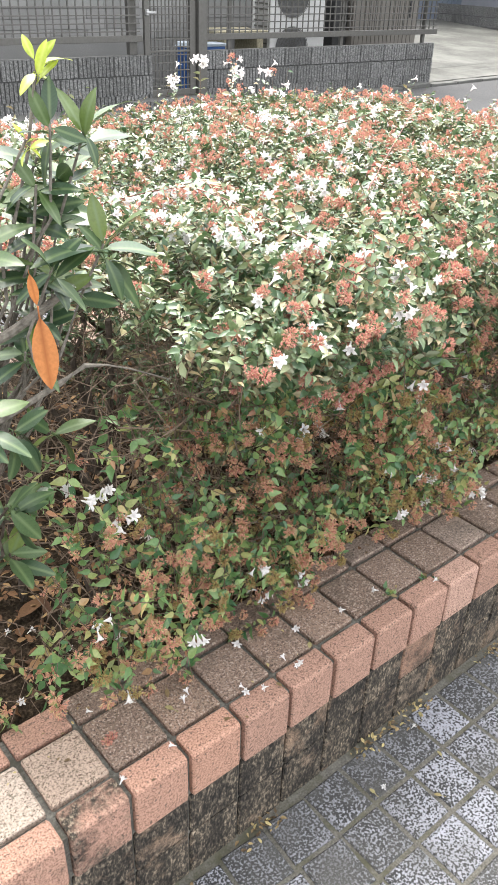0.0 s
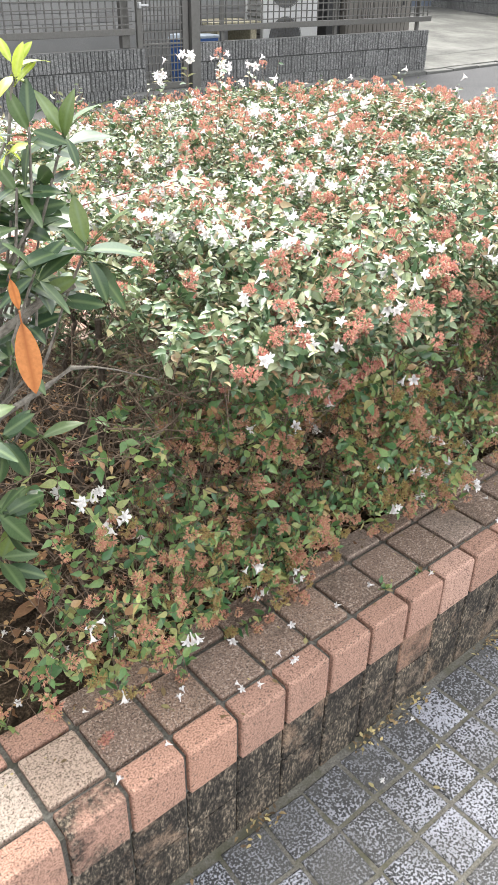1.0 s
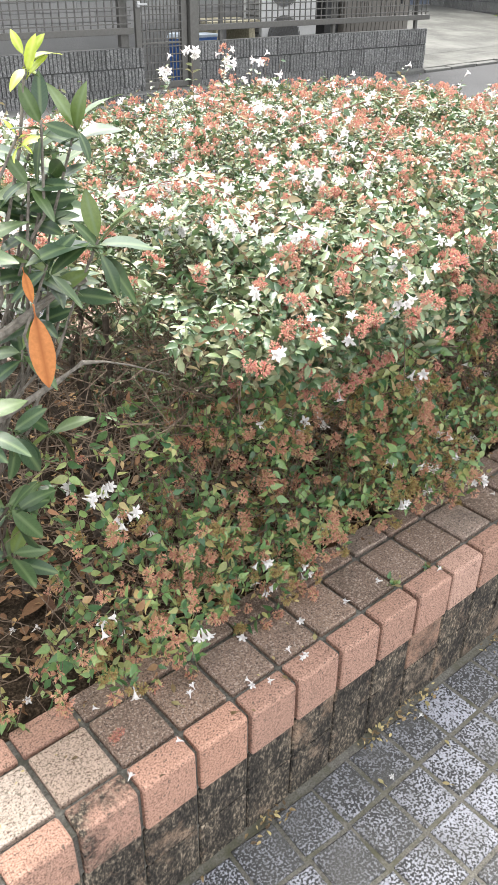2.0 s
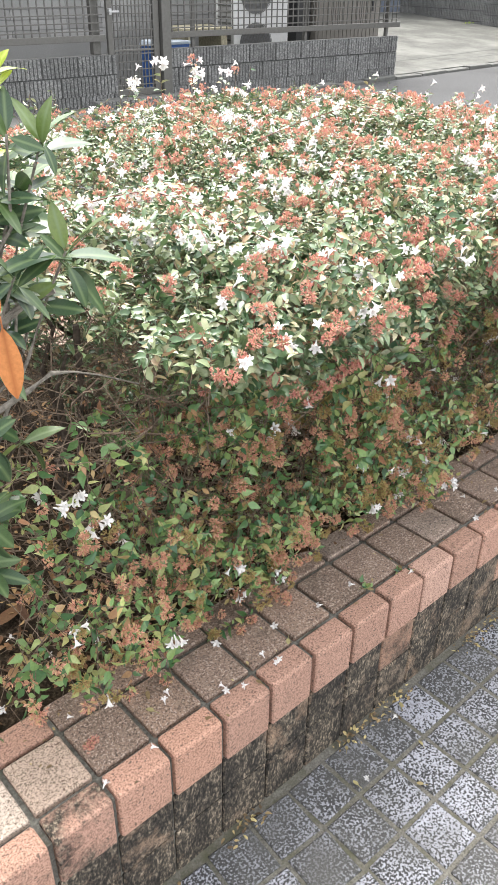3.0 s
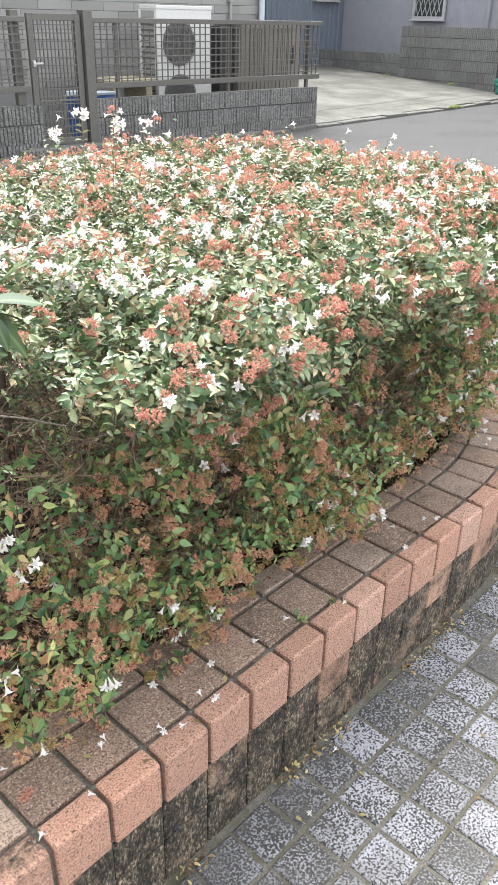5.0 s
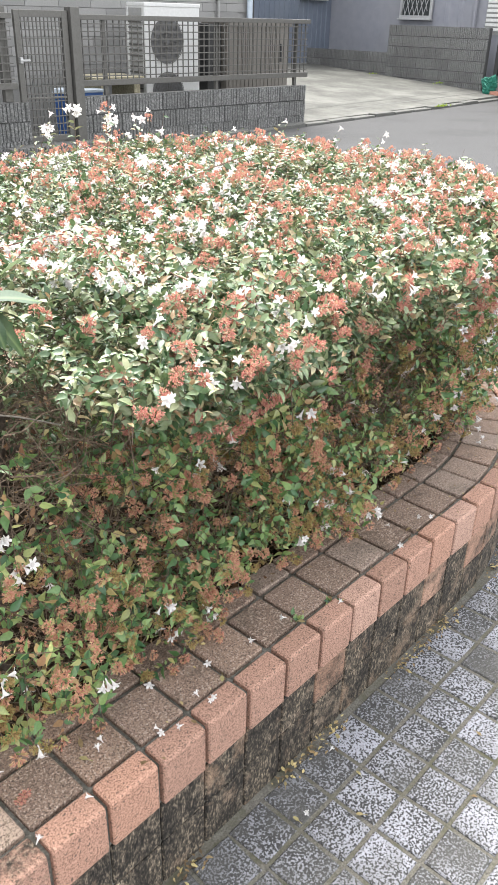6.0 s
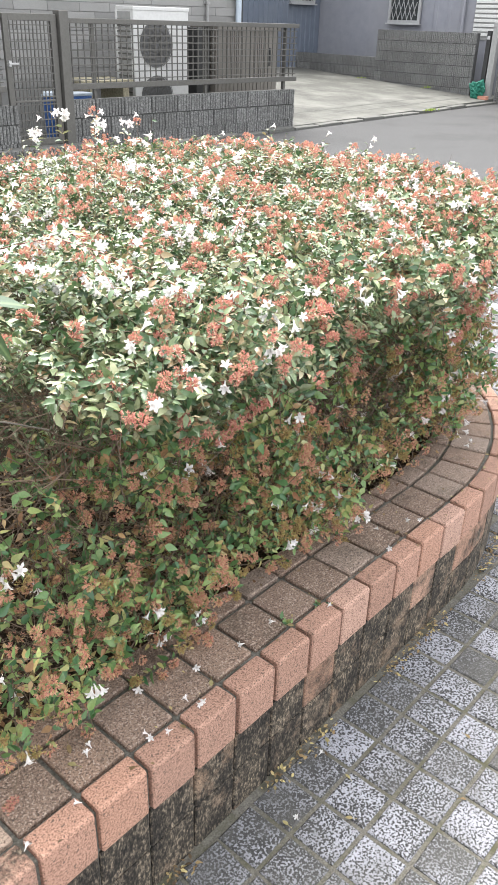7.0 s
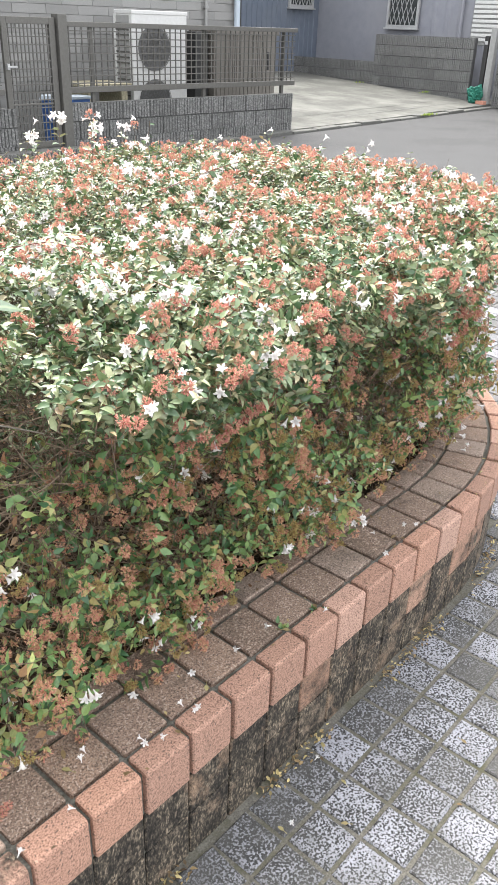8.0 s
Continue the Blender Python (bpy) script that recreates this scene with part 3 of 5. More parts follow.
# the way that the hedge's surface faces at each shoot
OUT = np.where(FACE, unit(WAYS * [0.8, 0.8, 0] + [-0.25, -0.5, 0.75]), unit(WAYS * 0.7 + [0, 0, 0.8]))


LEAF_WIDE = np.array([(0, 0, 0), (0, 0.22, -0.01), (0, 0.48, -0.015), (0, 0.75, -0.04), (0, 1.0, -0.12), (0.19, 0.16, 0.05), (0.25, 0.36, 0.06), (0.13, 0.7, 0.02), (-0.19, 0.16, 0.05), (-0.25, 0.36, 0.06), (-0.13, 0.7, 0.02)])
WIDE_F = np.array([(0, 5, 1), (1, 5, 6), (1, 6, 2), (2, 6, 7), (2, 7, 3), (3, 7, 4), (0, 1, 8), (1, 9, 8), (1, 2, 9), (2, 10, 9), (2, 3, 10), (3, 4, 10)])


def hedge_leaves(form, of_face, seed):
    r = quiet(seed)
    sel = ((KIND == 1) & ((TIPS[:, 2] < 0.79) | (TIPS[:, 0] < 0.56))) == of_face
    tips, ways, lens, kind, sag, out = TIPS[sel], WAYS[sel], LENS[sel], KIND[sel], SAG[sel], OUT[sel]
    pos, axis, nrm, size = [], [], [], []
    side0 = unit(np.cross(ways, r.normal(0, 1, ways.shape)))
    side1 = np.cross(ways, side0)
    up = np.array([0, 0, 1.0])
    nodes = 8 if of_face else 11
    for k in range(nodes):
        back = lens * (k + 0.35) / nodes
        # shoots arch over: further from the tip they run more steeply inwards
        at = tips - ways * back[:, None] - up * (sag * back**2 / lens)[:, None]
        side = side0 if k % 2 else side1
        for sgn in (1, -1):
            keep = r.uniform(0, 1, len(tips)) < (0.55 if of_face else np.select([kind == 5, kind == 2, kind == 4], [0.3, 0.25, 0.3], np.interp(tips[:, 0], [-0.15, 0.0], [0.45, 0.82])))
            if not of_face:
                # the crown is a shallow layer of leaves over bare stems
                keep &= (kind != 0) | (at[:, 2] > np.interp(at[:, 0], [0.5, 0.9, 1.3], [0.9, 0.85, 0.8]) + r.normal(0, 0.02, len(tips)))
            a = side * sgn + ways * r.uniform(0.1, 0.8, (len(tips), 1)) + r.normal(0, 0.2, tips.shape)
            # the crown's leaves lie flatter than those of the face
            a = a * ([1, 1, 1] if of_face else [1, 1, 0.55])
            n = out + r.normal(0, 0.45 if of_face else 0.36, tips.shape)
            sz = (r.uniform(0.013, 0.028, len(tips)) if of_face else r.uniform(0.014, 0.027, len(tips))) * np.interp(k, [0, 2, 10], [0.6, 1.0, 0.95])
            pos.append(at[keep]), axis.append(a[keep]), nrm.append(n[keep]), size.append(sz[keep])
    return placed(form, WIDE_F if of_face else LEAF_F, np.concatenate(pos), np.concatenate(axis), np.concatenate(nrm), np.concatenate(size))


for name, form, of_face, mat, label in (("leaves", LEAF_V, False, M_LEAF, "small glossy pointed green leaves"), ("lower_leaves", LEAF_WIDE, True, M_OLDLEAF, "broader yellowish green lower leaves")):
    ob = new(name, tri_mesh(name, *hedge_leaves(form, of_face, 12 + of_face), mat))
    ob.parent = hedge
    tagged(ob, label, kind="stuff")


def stem_mesh():
    """A thin three-sided stem for every shoot."""
    up = np.array([0, 0, 1.0])
    a = unit(np.cross(WAYS, [0.3, 0.2, 0.9]))
    b = np.cross(WAYS, a)
    rings = []
    for f, rad in ((0.0, 0.0004), (0.35, 0.0006), (0.7, 0.0008), (0.95, 0.0009)):
        back = LENS * f
        c = TIPS - WAYS * back[:, None] - up * (SAG * back**2 / LENS)[:, None]
        for k in range(3):
            rings.append(c + rad * (math.cos(2.094 * k) * a + math.sin(2.094 * k) * b))
    v = np.stack(rings, 1).reshape(-1, 3)
    f = np.array([(3 * i + k, 3 * i + (k + 1) % 3, 3 * i + 3 + (k + 1) % 3, 3 * i + 3 + k) for i in range(3) for k in range(3)])
    return v, (f[None] + (np.arange(len(TIPS)) * 12)[:, None, None]).reshape(-1, 4)


stems = new("stem_tangle", tri_mesh("stem_tangle", *stem_mesh(), M_TWIG))
stems.parent = hedge
tagged(stems, "thin red-brown stems", kind="stuff")


def branch_points(base, tip, sag, r, n=7, wander=0.015):
    pts = []
    for i in range(n):
        f = i / (n - 1)
        p = Vector(base).lerp(Vector(tip), float(f))
        p.z += sag * math.sin(math.pi * f)
        pts.append(p + Vector([float(q) for q in r.normal(0, wander if 0 < i < n - 1 else 0, 3)]))
    return pts


r = quiet(21)
for k in range(46):
    u = S0 + 0.3 + 3.1 * k / 45
    v = r.uniform(0.5, 1.1)
    b = EDGE + PLANTER_U * u + PLANTER_V * v
    if planter_depth(b.x, b.y) < 0.3:
        continue
    t = b + PLANTER_U * r.uniform(-0.3, 0.3) + PLANTER_V * r.uniform(-0.25, 0.25)
    part("branch", tube(bmesh.new(), branch_points((b.x, b.y, 0.24), (t.x, t.y, r.uniform(0.75, 0.93)), 0.03, r), np.interp(range(7), [0, 6], [r.uniform(0.006, 0.013), 0.003]), 6), M_BARK, hedge)
twigs = bmesh.new()
for k in range(1900):
    s = r.uniform(S0 + 0.3, S_ARC + 1.0)
    z = r.uniform(0.33, 0.8)
    if r.uniform(0, 1) > np.interp(s, [-0.2, 0.5], [0.2, 1.0]):
        continue
    q, h = rim(s, float(front_depth(z)) + r.uniform(0.0, 0.12))
    q0, _ = rim(s + r.uniform(-0.3, 0.3), float(front_depth(z)) + r.uniform(0.05, 0.35))
    tube(twigs, branch_points((q0.x, q0.y, min(0.82, max(0.28, z + r.uniform(-0.15, 0.2)))), (q.x, q.y, z), r.uniform(-0.03, 0.06), r, 6, 0.011), np.interp(range(6), [0, 5], [r.uniform(0.0009, 0.0018), 0.0005]), 3)
# bare stems in the open part beside the shrub
for k in range(420):
    u, v, z = r.uniform(-0.25, 0.6), r.uniform(0.3, 1.35), r.uniform(0.32, 0.8)
    b = EDGE + PLANTER_U * u + PLANTER_V * v
    t = b + PLANTER_U * r.uniform(-0.18, 0.18) + PLANTER_V * r.uniform(-0.15, 0.15)
    tube(twigs, branch_points((b.x, b.y, z), (t.x, t.y, min(0.93, z + r.uniform(0.03, 0.25))), r.uniform(-0.02, 0.03), r, 6, 0.012), np.interp(range(6), [0, 5], [r.uniform(0.0012, 0.0028), 0.0007]), 3)
tagged(part("twig_tangle", twigs, M_TWIG, hedge, "bare tangled twigs"), kind="stuff")


def calyx_head(seed, mat, n=38, long=1.0):
    """A round, uneven head of narrow sepals in fours."""
    r = quiet(seed)
    pos, axis, nrm, size = [], [], [], []
    stretch = np.array([r.uniform(0.8, 1.3), r.uniform(0.7, 1.0), r.uniform(0.7, 1.0)])
    for k in range(n):
        d = unit(r.normal(0, 1, 3) + np.array([0, 0, 0.6]))
        c = d * r.uniform(0.003, 0.0095) * stretch
        side = unit(np.cross(d, r.normal(0, 1, 3)))
        for j in range(4):
            a = 2 * math.pi * j / 4
            o = side * math.cos(a) + np.cross(d, side) * math.sin(a)
            pos.append(c), axis.append(d * 0.9 + o * 0.6), nrm.append(d - o * 0.5), size.append(long * r.uniform(0.004, 0.006))
    v = np.array([(0, 0, 0), (0.17, 0.55, 0.06), (0, 1, 0), (-0.17, 0.55, 0.06)])
    f = np.array([(0, 1, 2), (0, 2, 3)])
    vv, ff = placed(v, f, np.array(pos), np.array(axis), np.array(nrm), np.array(size))
    return tri_mesh("calyx_head", vv, ff, mat)


def flower_mesh(seed):
    """A narrow white trumpet with five spread, pointed lobes; it opens along +z."""
    r = quiet(seed)
    bm = bmesh.new()
    prof = [(0.0, 0.0008), (0.006, 0.0013), (0.011, 0.0028), (0.0145, 0.0045)]
    rings = [[bm.verts.new((rad * math.cos(2 * math.pi * k / 10), rad * math.sin(2 * math.pi * k / 10), z)) for k in range(10)] for z, rad in prof]
    for p, q in zip(rings, rings[1:]):
        for k in range(10):
            bm.faces.new((p[k], p[(k + 1) % 10], q[(k + 1) % 10], q[k]))
    for k in range(5):
        a = 2 * math.pi * (2 * k + 1) / 10
        spread = r.uniform(0.85, 1.15)
        i0, i1, i2 = rings[-1][2 * k], rings[-1][2 * k + 1], rings[-1][(2 * k + 2) % 10]

        def q(rad, da, z):
            return bm.verts.new((rad * spread * math.cos(a + da), rad * spread * math.sin(a + da), z))
        l, m, rr, t = q(0.0074, -0.36, 0.0168), q(0.0077, 0, 0.0175), q(0.0074, 0.36, 0.0168), q(0.0106, 0, 0.0165)
        bm.faces.new((i0, i1, m, l))
        bm.faces.new((i1, i2, rr, m))
        bm.faces.new((l, m, t))
        bm.faces.new((m, rr, t))
    return mesh_of("flower", bm, M_PETAL)


def scatter(name, meshes, where, ways, sizes, parent, near_by, label, mat, far=None):
    """The nearest 300 as parts of their own, the rest joined."""
    order = np.argsort(near_by)
    r = quiet(len(where))
    for i in order[:290]:
        way = Vector(ways[i])
        rot = way.to_track_quat("Z", "Y").to_matrix() @ Matrix.Rotation(r.uniform(0, 6.28), 3, "Z")
        shared(name, meshes[int(i) % len(meshes)], parent, tuple(where[i]), rot, float(sizes[i]))
    rest = order[290:]
    if len(rest) == 0:
        return
    me = far or meshes[0]
    co = np.empty(len(me.vertices) * 3, np.float32)
    me.vertices.foreach_get("co", co)
    me.calc_loop_triangles()
    tri = np.empty(len(me.loop_triangles) * 3, np.int32)
    me.loop_triangles.foreach_get("vertices", tri)
    base = co.reshape(-1, 3)[:, [0, 2, 1]] * [1, 1, -1]
    v, f = placed(base, tri.reshape(-1, 3), where[rest], ways[rest], r.normal(0, 1, (len(rest), 3)), sizes[rest])
    ob = new("far_" + name + "_mass", tri_mesh(name, v, f, mat))
    ob.parent = parent
    tagged(ob, label, kind="stuff")


r = quiet(31)
coral_zone = np.array([0.30 + 0.5 * max(0, noise.noise(Vector((p[0] * 2.3, p[1] * 2.3, 4.0)))) for p in TIPS])
pick = r.uniform(0, 1, len(TIPS))
is_top = (KIND == 0) & (pick < 1.4 * coral_zone * np.interp(np.hypot(TIPS[:, 0], TIPS[:, 1]), [0.9, 1.4, 2.0], [0.3, 0.4, 0.66]) * np.interp(TIPS[:, 0], [0.4, 1.3], [0.7, 1.0]))
is_face = (KIND == 1) & (pick < np.where(TIPS[:, 2] > 0.72, 0.42, 0.68))
is_top |= ((KIND == 3) & (pick < 0.45)) | ((KIND == 5) & (pick < 0.12))
near_by = np.linalg.norm(TIPS - [0.8, 0.3, 0.8], axis=1)
fresh = is_top | (is_face & (TIPS[:, 2] > 0.74))
seedy = is_face & ~fresh & (r.uniform(0, 1, len(TIPS)) < np.interp(TIPS[:, 0], [0.5, 1.0], [0.25, 0.45]))
old = is_face & ~fresh & ~seedy
nudge = WAYS * 0.006
for name, sel, seed, mat, label in (("calyx_head", fresh, 41, M_CALYX, "coral-red calyx heads"), ("faded_calyx_head", old, 51, M_OLDCALYX, "faded copper calyx heads"), ("olive_calyx_head", seedy, 56, M_SEEDCALYX, "dry olive-brown calyx heads")):
    heads = [calyx_head(seed + k, mat) for k in range(4)]
    at, way = (TIPS + nudge)[sel], WAYS[sel]
    # some heads stand in twos
    twin = r.uniform(0, 1, len(at)) < 0.45
    side = unit(np.cross(way[twin], r.normal(0, 1, (int(twin.sum()), 3))))
    at, way, by = np.concatenate([at, at[twin] + side * 0.016]), np.concatenate([way, unit(way[twin] + side * 0.5)]), np.concatenate([near_by[sel], near_by[sel][twin]])
    scatter(name, heads, at, way, r.uniform(0.75, 1.25, len(at)), hedge, by, label, mat, calyx_head(seed + 4, mat, 17, 1.35))
white_zone = np.array([noise.noise(Vector((p[0] * 3.1, p[1] * 3.1, 9.0))) for p in TIPS])
base = ((KIND == 0) & (r.uniform(0, 1, len(TIPS)) < 0.065 + 0.17 * (white_zone > 0.12))) | (KIND == 3) | ((KIND == 1) & (r.uniform(0, 1, len(TIPS)) < np.where(TIPS[:, 0] > 1.05, 0.1, 0.05)))
fw, fp, fs, fn = [], [], [], []
for i in np.nonzero(base)[0]:
    for k in range(r.integers(3, 6) if KIND[i] == 3 and TIPS[i, 0] < 1.5 else 1 + int(KIND[i] == 3 and r.uniform(0, 1) < 0.3) if KIND[i] == 3 else r.integers(1, 5)):
        d = unit(WAYS[i] * 0.6 + r.normal(0, 0.6, 3) + np.array([-0.15, -0.3, -0.1 if KIND[i] == 0 else -0.6]))
        fp.append(TIPS[i] + d * 0.006 + r.normal(0, 0.003, 3)), fw.append(d), fs.append(r.uniform(0.75, 1.1)), fn.append(near_by[i])
scatter("flower", [flower_mesh(61 + k) for k in range(3)], np.array(fp), np.array(fw), np.array(fs), hedge, np.array(fn), "white trumpet flowers", M_PETAL)


# withered leaves and bits caught among the twigs behind the face
n = 2500
at = []
for a, b, c in zip(r.uniform(0.0, S_ARC + 1.3, n), r.uniform(0.3, 0.8, n), r.uniform(0.02, 0.24, n)):
    q = rim(float(a), float(front_depth(b)) + float(c))[0]
    at.append((q.x, q.y, float(b)))
dry = placed(LEAF_V, LEAF_F, np.array(at), r.normal(0, 1, (n, 3)) - [0, 0, 0.4], r.normal(0, 1, (n, 3)), r.uniform(0.006, 0.017, n))
tagged(new("withered_foliage", tri_mesh("withered_foliage", *dry, M_LITTER)), "withered brown leaves", kind="stuff").parent = hedge


def long_shoot(pts, seed):
    """A long arching red shoot with leaf pairs."""
    r = quiet(seed)
    p = np.array(pts, float)
    t = np.linspace(0, len(p) - 1, 26)
    path = np.stack([np.interp(t, range(len(p)), p[:, k]) for k in range(3)], 1)
    path[:, 2] += 0.02 * np.sin(np.linspace(0, math.pi, 26))
    path[:, :2] += 0.012 * np.sin(np.linspace(0, 5, 26) + seed)[:, None]
    part("long_shoot", tube(bmesh.new(), [tuple(q) for q in path], np.linspace(0.0012, 0.0006, 26), 5), M_REDSHOOT, hedge, "long red shoot")
    way = unit(np.gradient(path, axis=0))
    pos, ax, nr, sz = [], [], [], []
    for k in range(2, 26):
        side = unit(np.cross(way[k], [0, 0, 1.0]) + r.normal(0, 0.3, 3))
        for sgn in (1, -1):
            pos.append(path[k]), ax.append(side * sgn + way[k] * 0.7 + r.normal(0, 0.15, 3)), nr.append(np.array([0, 0, 1.0]) + r.normal(0, 0.3, 3)), sz.append(r.uniform(0.014, 0.024))
    ob = new("shoot_leaves", tri_mesh("shoot_leaves", *placed(LEAF_V, LEAF_F, np.array(pos), np.array(ax), np.array(nr), np.array(sz)), M_LEAF))
    ob.parent = hedge
    tagged(ob, kind="stuff")


for k, pts in enumerate((((1.0, 1.05, 0.99), (1.35, 1.3, 1.035), (1.75, 1.6, 1.045)), ((0.75, 1.25, 1.0), (0.66, 1.05, 1.035), (0.6, 0.86, 1.02)), 
                         ((0.55, 1.2, 1.0), (0.6, 1.0, 1.04), (0.72, 0.82, 1.0)), ((1.5, 1.15, 0.96), (1.65, 1.02, 0.98), (1.8, 0.95, 0.93)), ((1.2, 1.5, 0.99), (1.45, 1.45, 1.03), (1.7, 1.35, 1.01)))):
    long_shoot(pts, 160 + k)

# ---- street behind ----
M_PIPEGREY = grainy("grey_pipe", [(0.3, (0.22, 0.22, 0.215)), (0.7, (0.27, 0.27, 0.26))], 20, 0.5, None, 0)
M_ALU = grainy("pale_aluminium", [(0.3, (0.4, 0.4, 0.4)), (0.7, (0.46, 0.46, 0.46))], 30, 0.4, None, 0, metal=0.5)
YF = 7.957


def kerb_y(x):
    return 7.90 + 0.11 * (x - 8.8)


def drive_z(y):
    return 0.03 + 0.055 * max(0.0, y - 8.3)


def sheet(x0, x1, zf, y_end, cut=24):
    """A sloping concrete slab from the kerb back to y_end."""
    bm = bmesh.new()
    rows = []
    for i in range(cut + 1):
        x = x0 + (x1 - x0) * i / cut
        y0 = kerb_y(x) + 0.1
        rows.append([bm.verts.new((x, y0, -0.1))] + [bm.verts.new((x, y0 + (y_end - y0) * j / 8, zf(y0 + (y_end - y0) * j / 8))) for j in range(9)])
    for a, b in zip(rows, rows[1:]):
        for j in range(9):
            bm.faces.new((a[j], b[j], b[j + 1], a[j + 1]))
    return bm


driveway = tagged(part("driveway", sheet(8.83, 26.0, drive_z, 14.2), M_CONCRETE), "pale stained concrete driveway sloping up from the road", "driveway", kind="structure")
tagged(part("gutter_strip", sheet(-6.0, 8.82, lambda y: 0.0, 7.96), M_KERB), "narrow concrete strip along the garden wall", "pavement", kind="structure")
for off, w in ((0.42, 0.05), (0.78, 0.03)):
    bm = bmesh.new()
    vs = [bm.verts.new((x, kerb_y(x) + 0.1 + off + d, drive_z(kerb_y(x) + 0.1 + off + d) + 0.004)) for x, d in ((8.9, 0), (25, 0), (25, w), (8.9, w))]
    bm.faces.new(vs)
    part("joint_line", bm, M_KERB, driveway, "thin pale joint across the driveway")
kerb = thing("kerb", "worn dark concrete kerb stones along the road", "kerb", kind="structure")
rng = quiet(71)
x = -5.0
while x < 24:
    w = 0.6
    ob = part("kerb_stone", boxed(0, -0.07, -0.08, w - 0.02, 0.07, 0.03, 0.014), M_KERB, kerb)
    ob.matrix_basis = pose(x, kerb_y(x) + 0.03, rng.uniform(-0.012, 0.01), 0, rng.uniform(-0.8, 0.8), math.degrees(math.atan(0.11)) + rng.uniform(-0.5, 0.5))
    x += w * 0.994


def ribbed_block(w, h, d, ribs):
    """A split-face block: its face (towards -y) stands in rough ribs with grooves between."""
    bm = bmesh.new()
    xs, ys = [], []
    r = quiet(int(w * 1000) + ribs)
    for k in range(ribs):
        a, b = w * k / ribs, w * (k + 1) / ribs
        g = min(0.006, (b - a) * 0.2)
        xs += [a, a + g, b - g]
        ys += [0.016, r.uniform(-0.004, 0.003), r.uniform(-0.004, 0.003)]
    xs.append(w), ys.append(0.016)
    lo = [bm.verts.new((x, y, 0)) for x, y in zip(xs, ys)]
    hi = [bm.verts.new((x, y, h)) for x, y in zip(xs, ys)]
    for k in range(len(xs) - 1):
        bm.faces.new((lo[k], lo[k + 1], hi[k + 1], hi[k]))
    bl, br, tl, tr = (bm.verts.new(c) for c in ((0, d, 0), (w, d, 0), (0, d, h), (w, d, h)))
    bm.faces.new(hi + [tr, tl])
    bm.faces.new((lo[0], hi[0], tl, bl))
    bm.faces.new((hi[-1], lo[-1], br, tr))
    bm.faces.new((bl, tl, tr, br))
    bm.faces.new([bl, br] + lo[::-1])
    return bm


def block_wall(name, label, length, rows, base, m, thick=0.12, ribs=9, course=0.19, shift=True):
    """A garden wall of ribbed blocks; m carries it from its own frame (along x, facing -y)."""
    wall = thing(name, label, "wall", kind="structure")
    part("mortar_bed", boxed(0.004, 0.02, base, length - 0.004, thick - 0.01, base + rows[-1] + course - 0.01), M_BED, wall)
    mesh = {}
    r = quiet(len(label))
    for i, z in enumerate(rows):
        a = -0.2 if (i % 2 and shift) else 0.0
        while a < length - 0.02:
            x0, x1 = max(a, 0), min(a + 0.39, length)
            w = round(x1 - x0, 3)
            h = course - 0.012
            n = max(1, round(ribs * w / 0.39))
            if w > 0.03:
                if (w, h) not in mesh:
                    mesh[(w, h)] = mesh_of("block", ribbed_block(w - 0.006, h, thick, n), M_BLOCK)
                shared("block", mesh[(w, h)], wall, (x0, r.uniform(-0.002, 0.002), base + z))
            a += 0.396
    wall.matrix_basis = m
    return wall


block_wall("wall_garden", "low grey split-face block wall with ribbed faces", 3.68, [-0.05, 0.132, 0.324], 0.0, pose(5.11, YF, 0))
block_wall("wall_garden_left", "low grey split-face block wall beside the gate", 4.01, [-0.06, 0.12, 0.31], 0.0, pose(0.53, YF, -0.01))
block_wall("wall_gate_step", "low ribbed block edging in front of the gate", 1.25, [-0.09], 0.0, pose(4.1, YF - 0.32, 0.0))
step = tagged(part("gate_step", boxed(4.3, YF - 0.18, -0.05, 5.3, YF + 0.3, 0.07, 0.01), M_KERB), "low concrete step under the garden gate", "step", kind="structure")


def grid_panel(parent, x0, x1, z0, z1, y, nx, nz, bar=0.011):
    for k in range(nx):
        x = x0 + (x1 - x0) * (k + 0.5) / nx
        part("upright_bar", boxed(x - bar / 2, y - bar / 2, z0, x + bar / 2, y + bar / 2, z1), M_BRONZE, parent)
    for k in range(nz):
        z = z0 + (z1 - z0) * (k + 0.5) / nz
        part("cross_bar", boxed(x0, y - bar / 2 - 0.009, z - bar / 2, x1, y + bar / 2 - 0.009, z + bar / 2), M_BRONZE, parent)


def fence(x0, x1, base, label, posts):
    f = thing("grid_fence", label, "fence")
    y = YF + 0.05
    part("top_rail", boxed(x0, y - 0.03, 1.245, x1, y + 0.03, 1.295, 0.004), M_BRONZE, f)
    part("bottom_rail", boxed(x0, y - 0.022, 0.605, x1, y + 0.022, 0.665, 0.004), M_BRONZE, f)
    for p in posts:
        part("post", boxed(p - 0.02, y + 0.01, base, p + 0.02, y + 0.05, 1.245, 0.003), M_BRONZE, f)
    grid_panel(f, x0 + 0.01, x1 - 0.02, 0.665, 1.245, y, round((x1 - x0) / 0.082), 8)
    return f


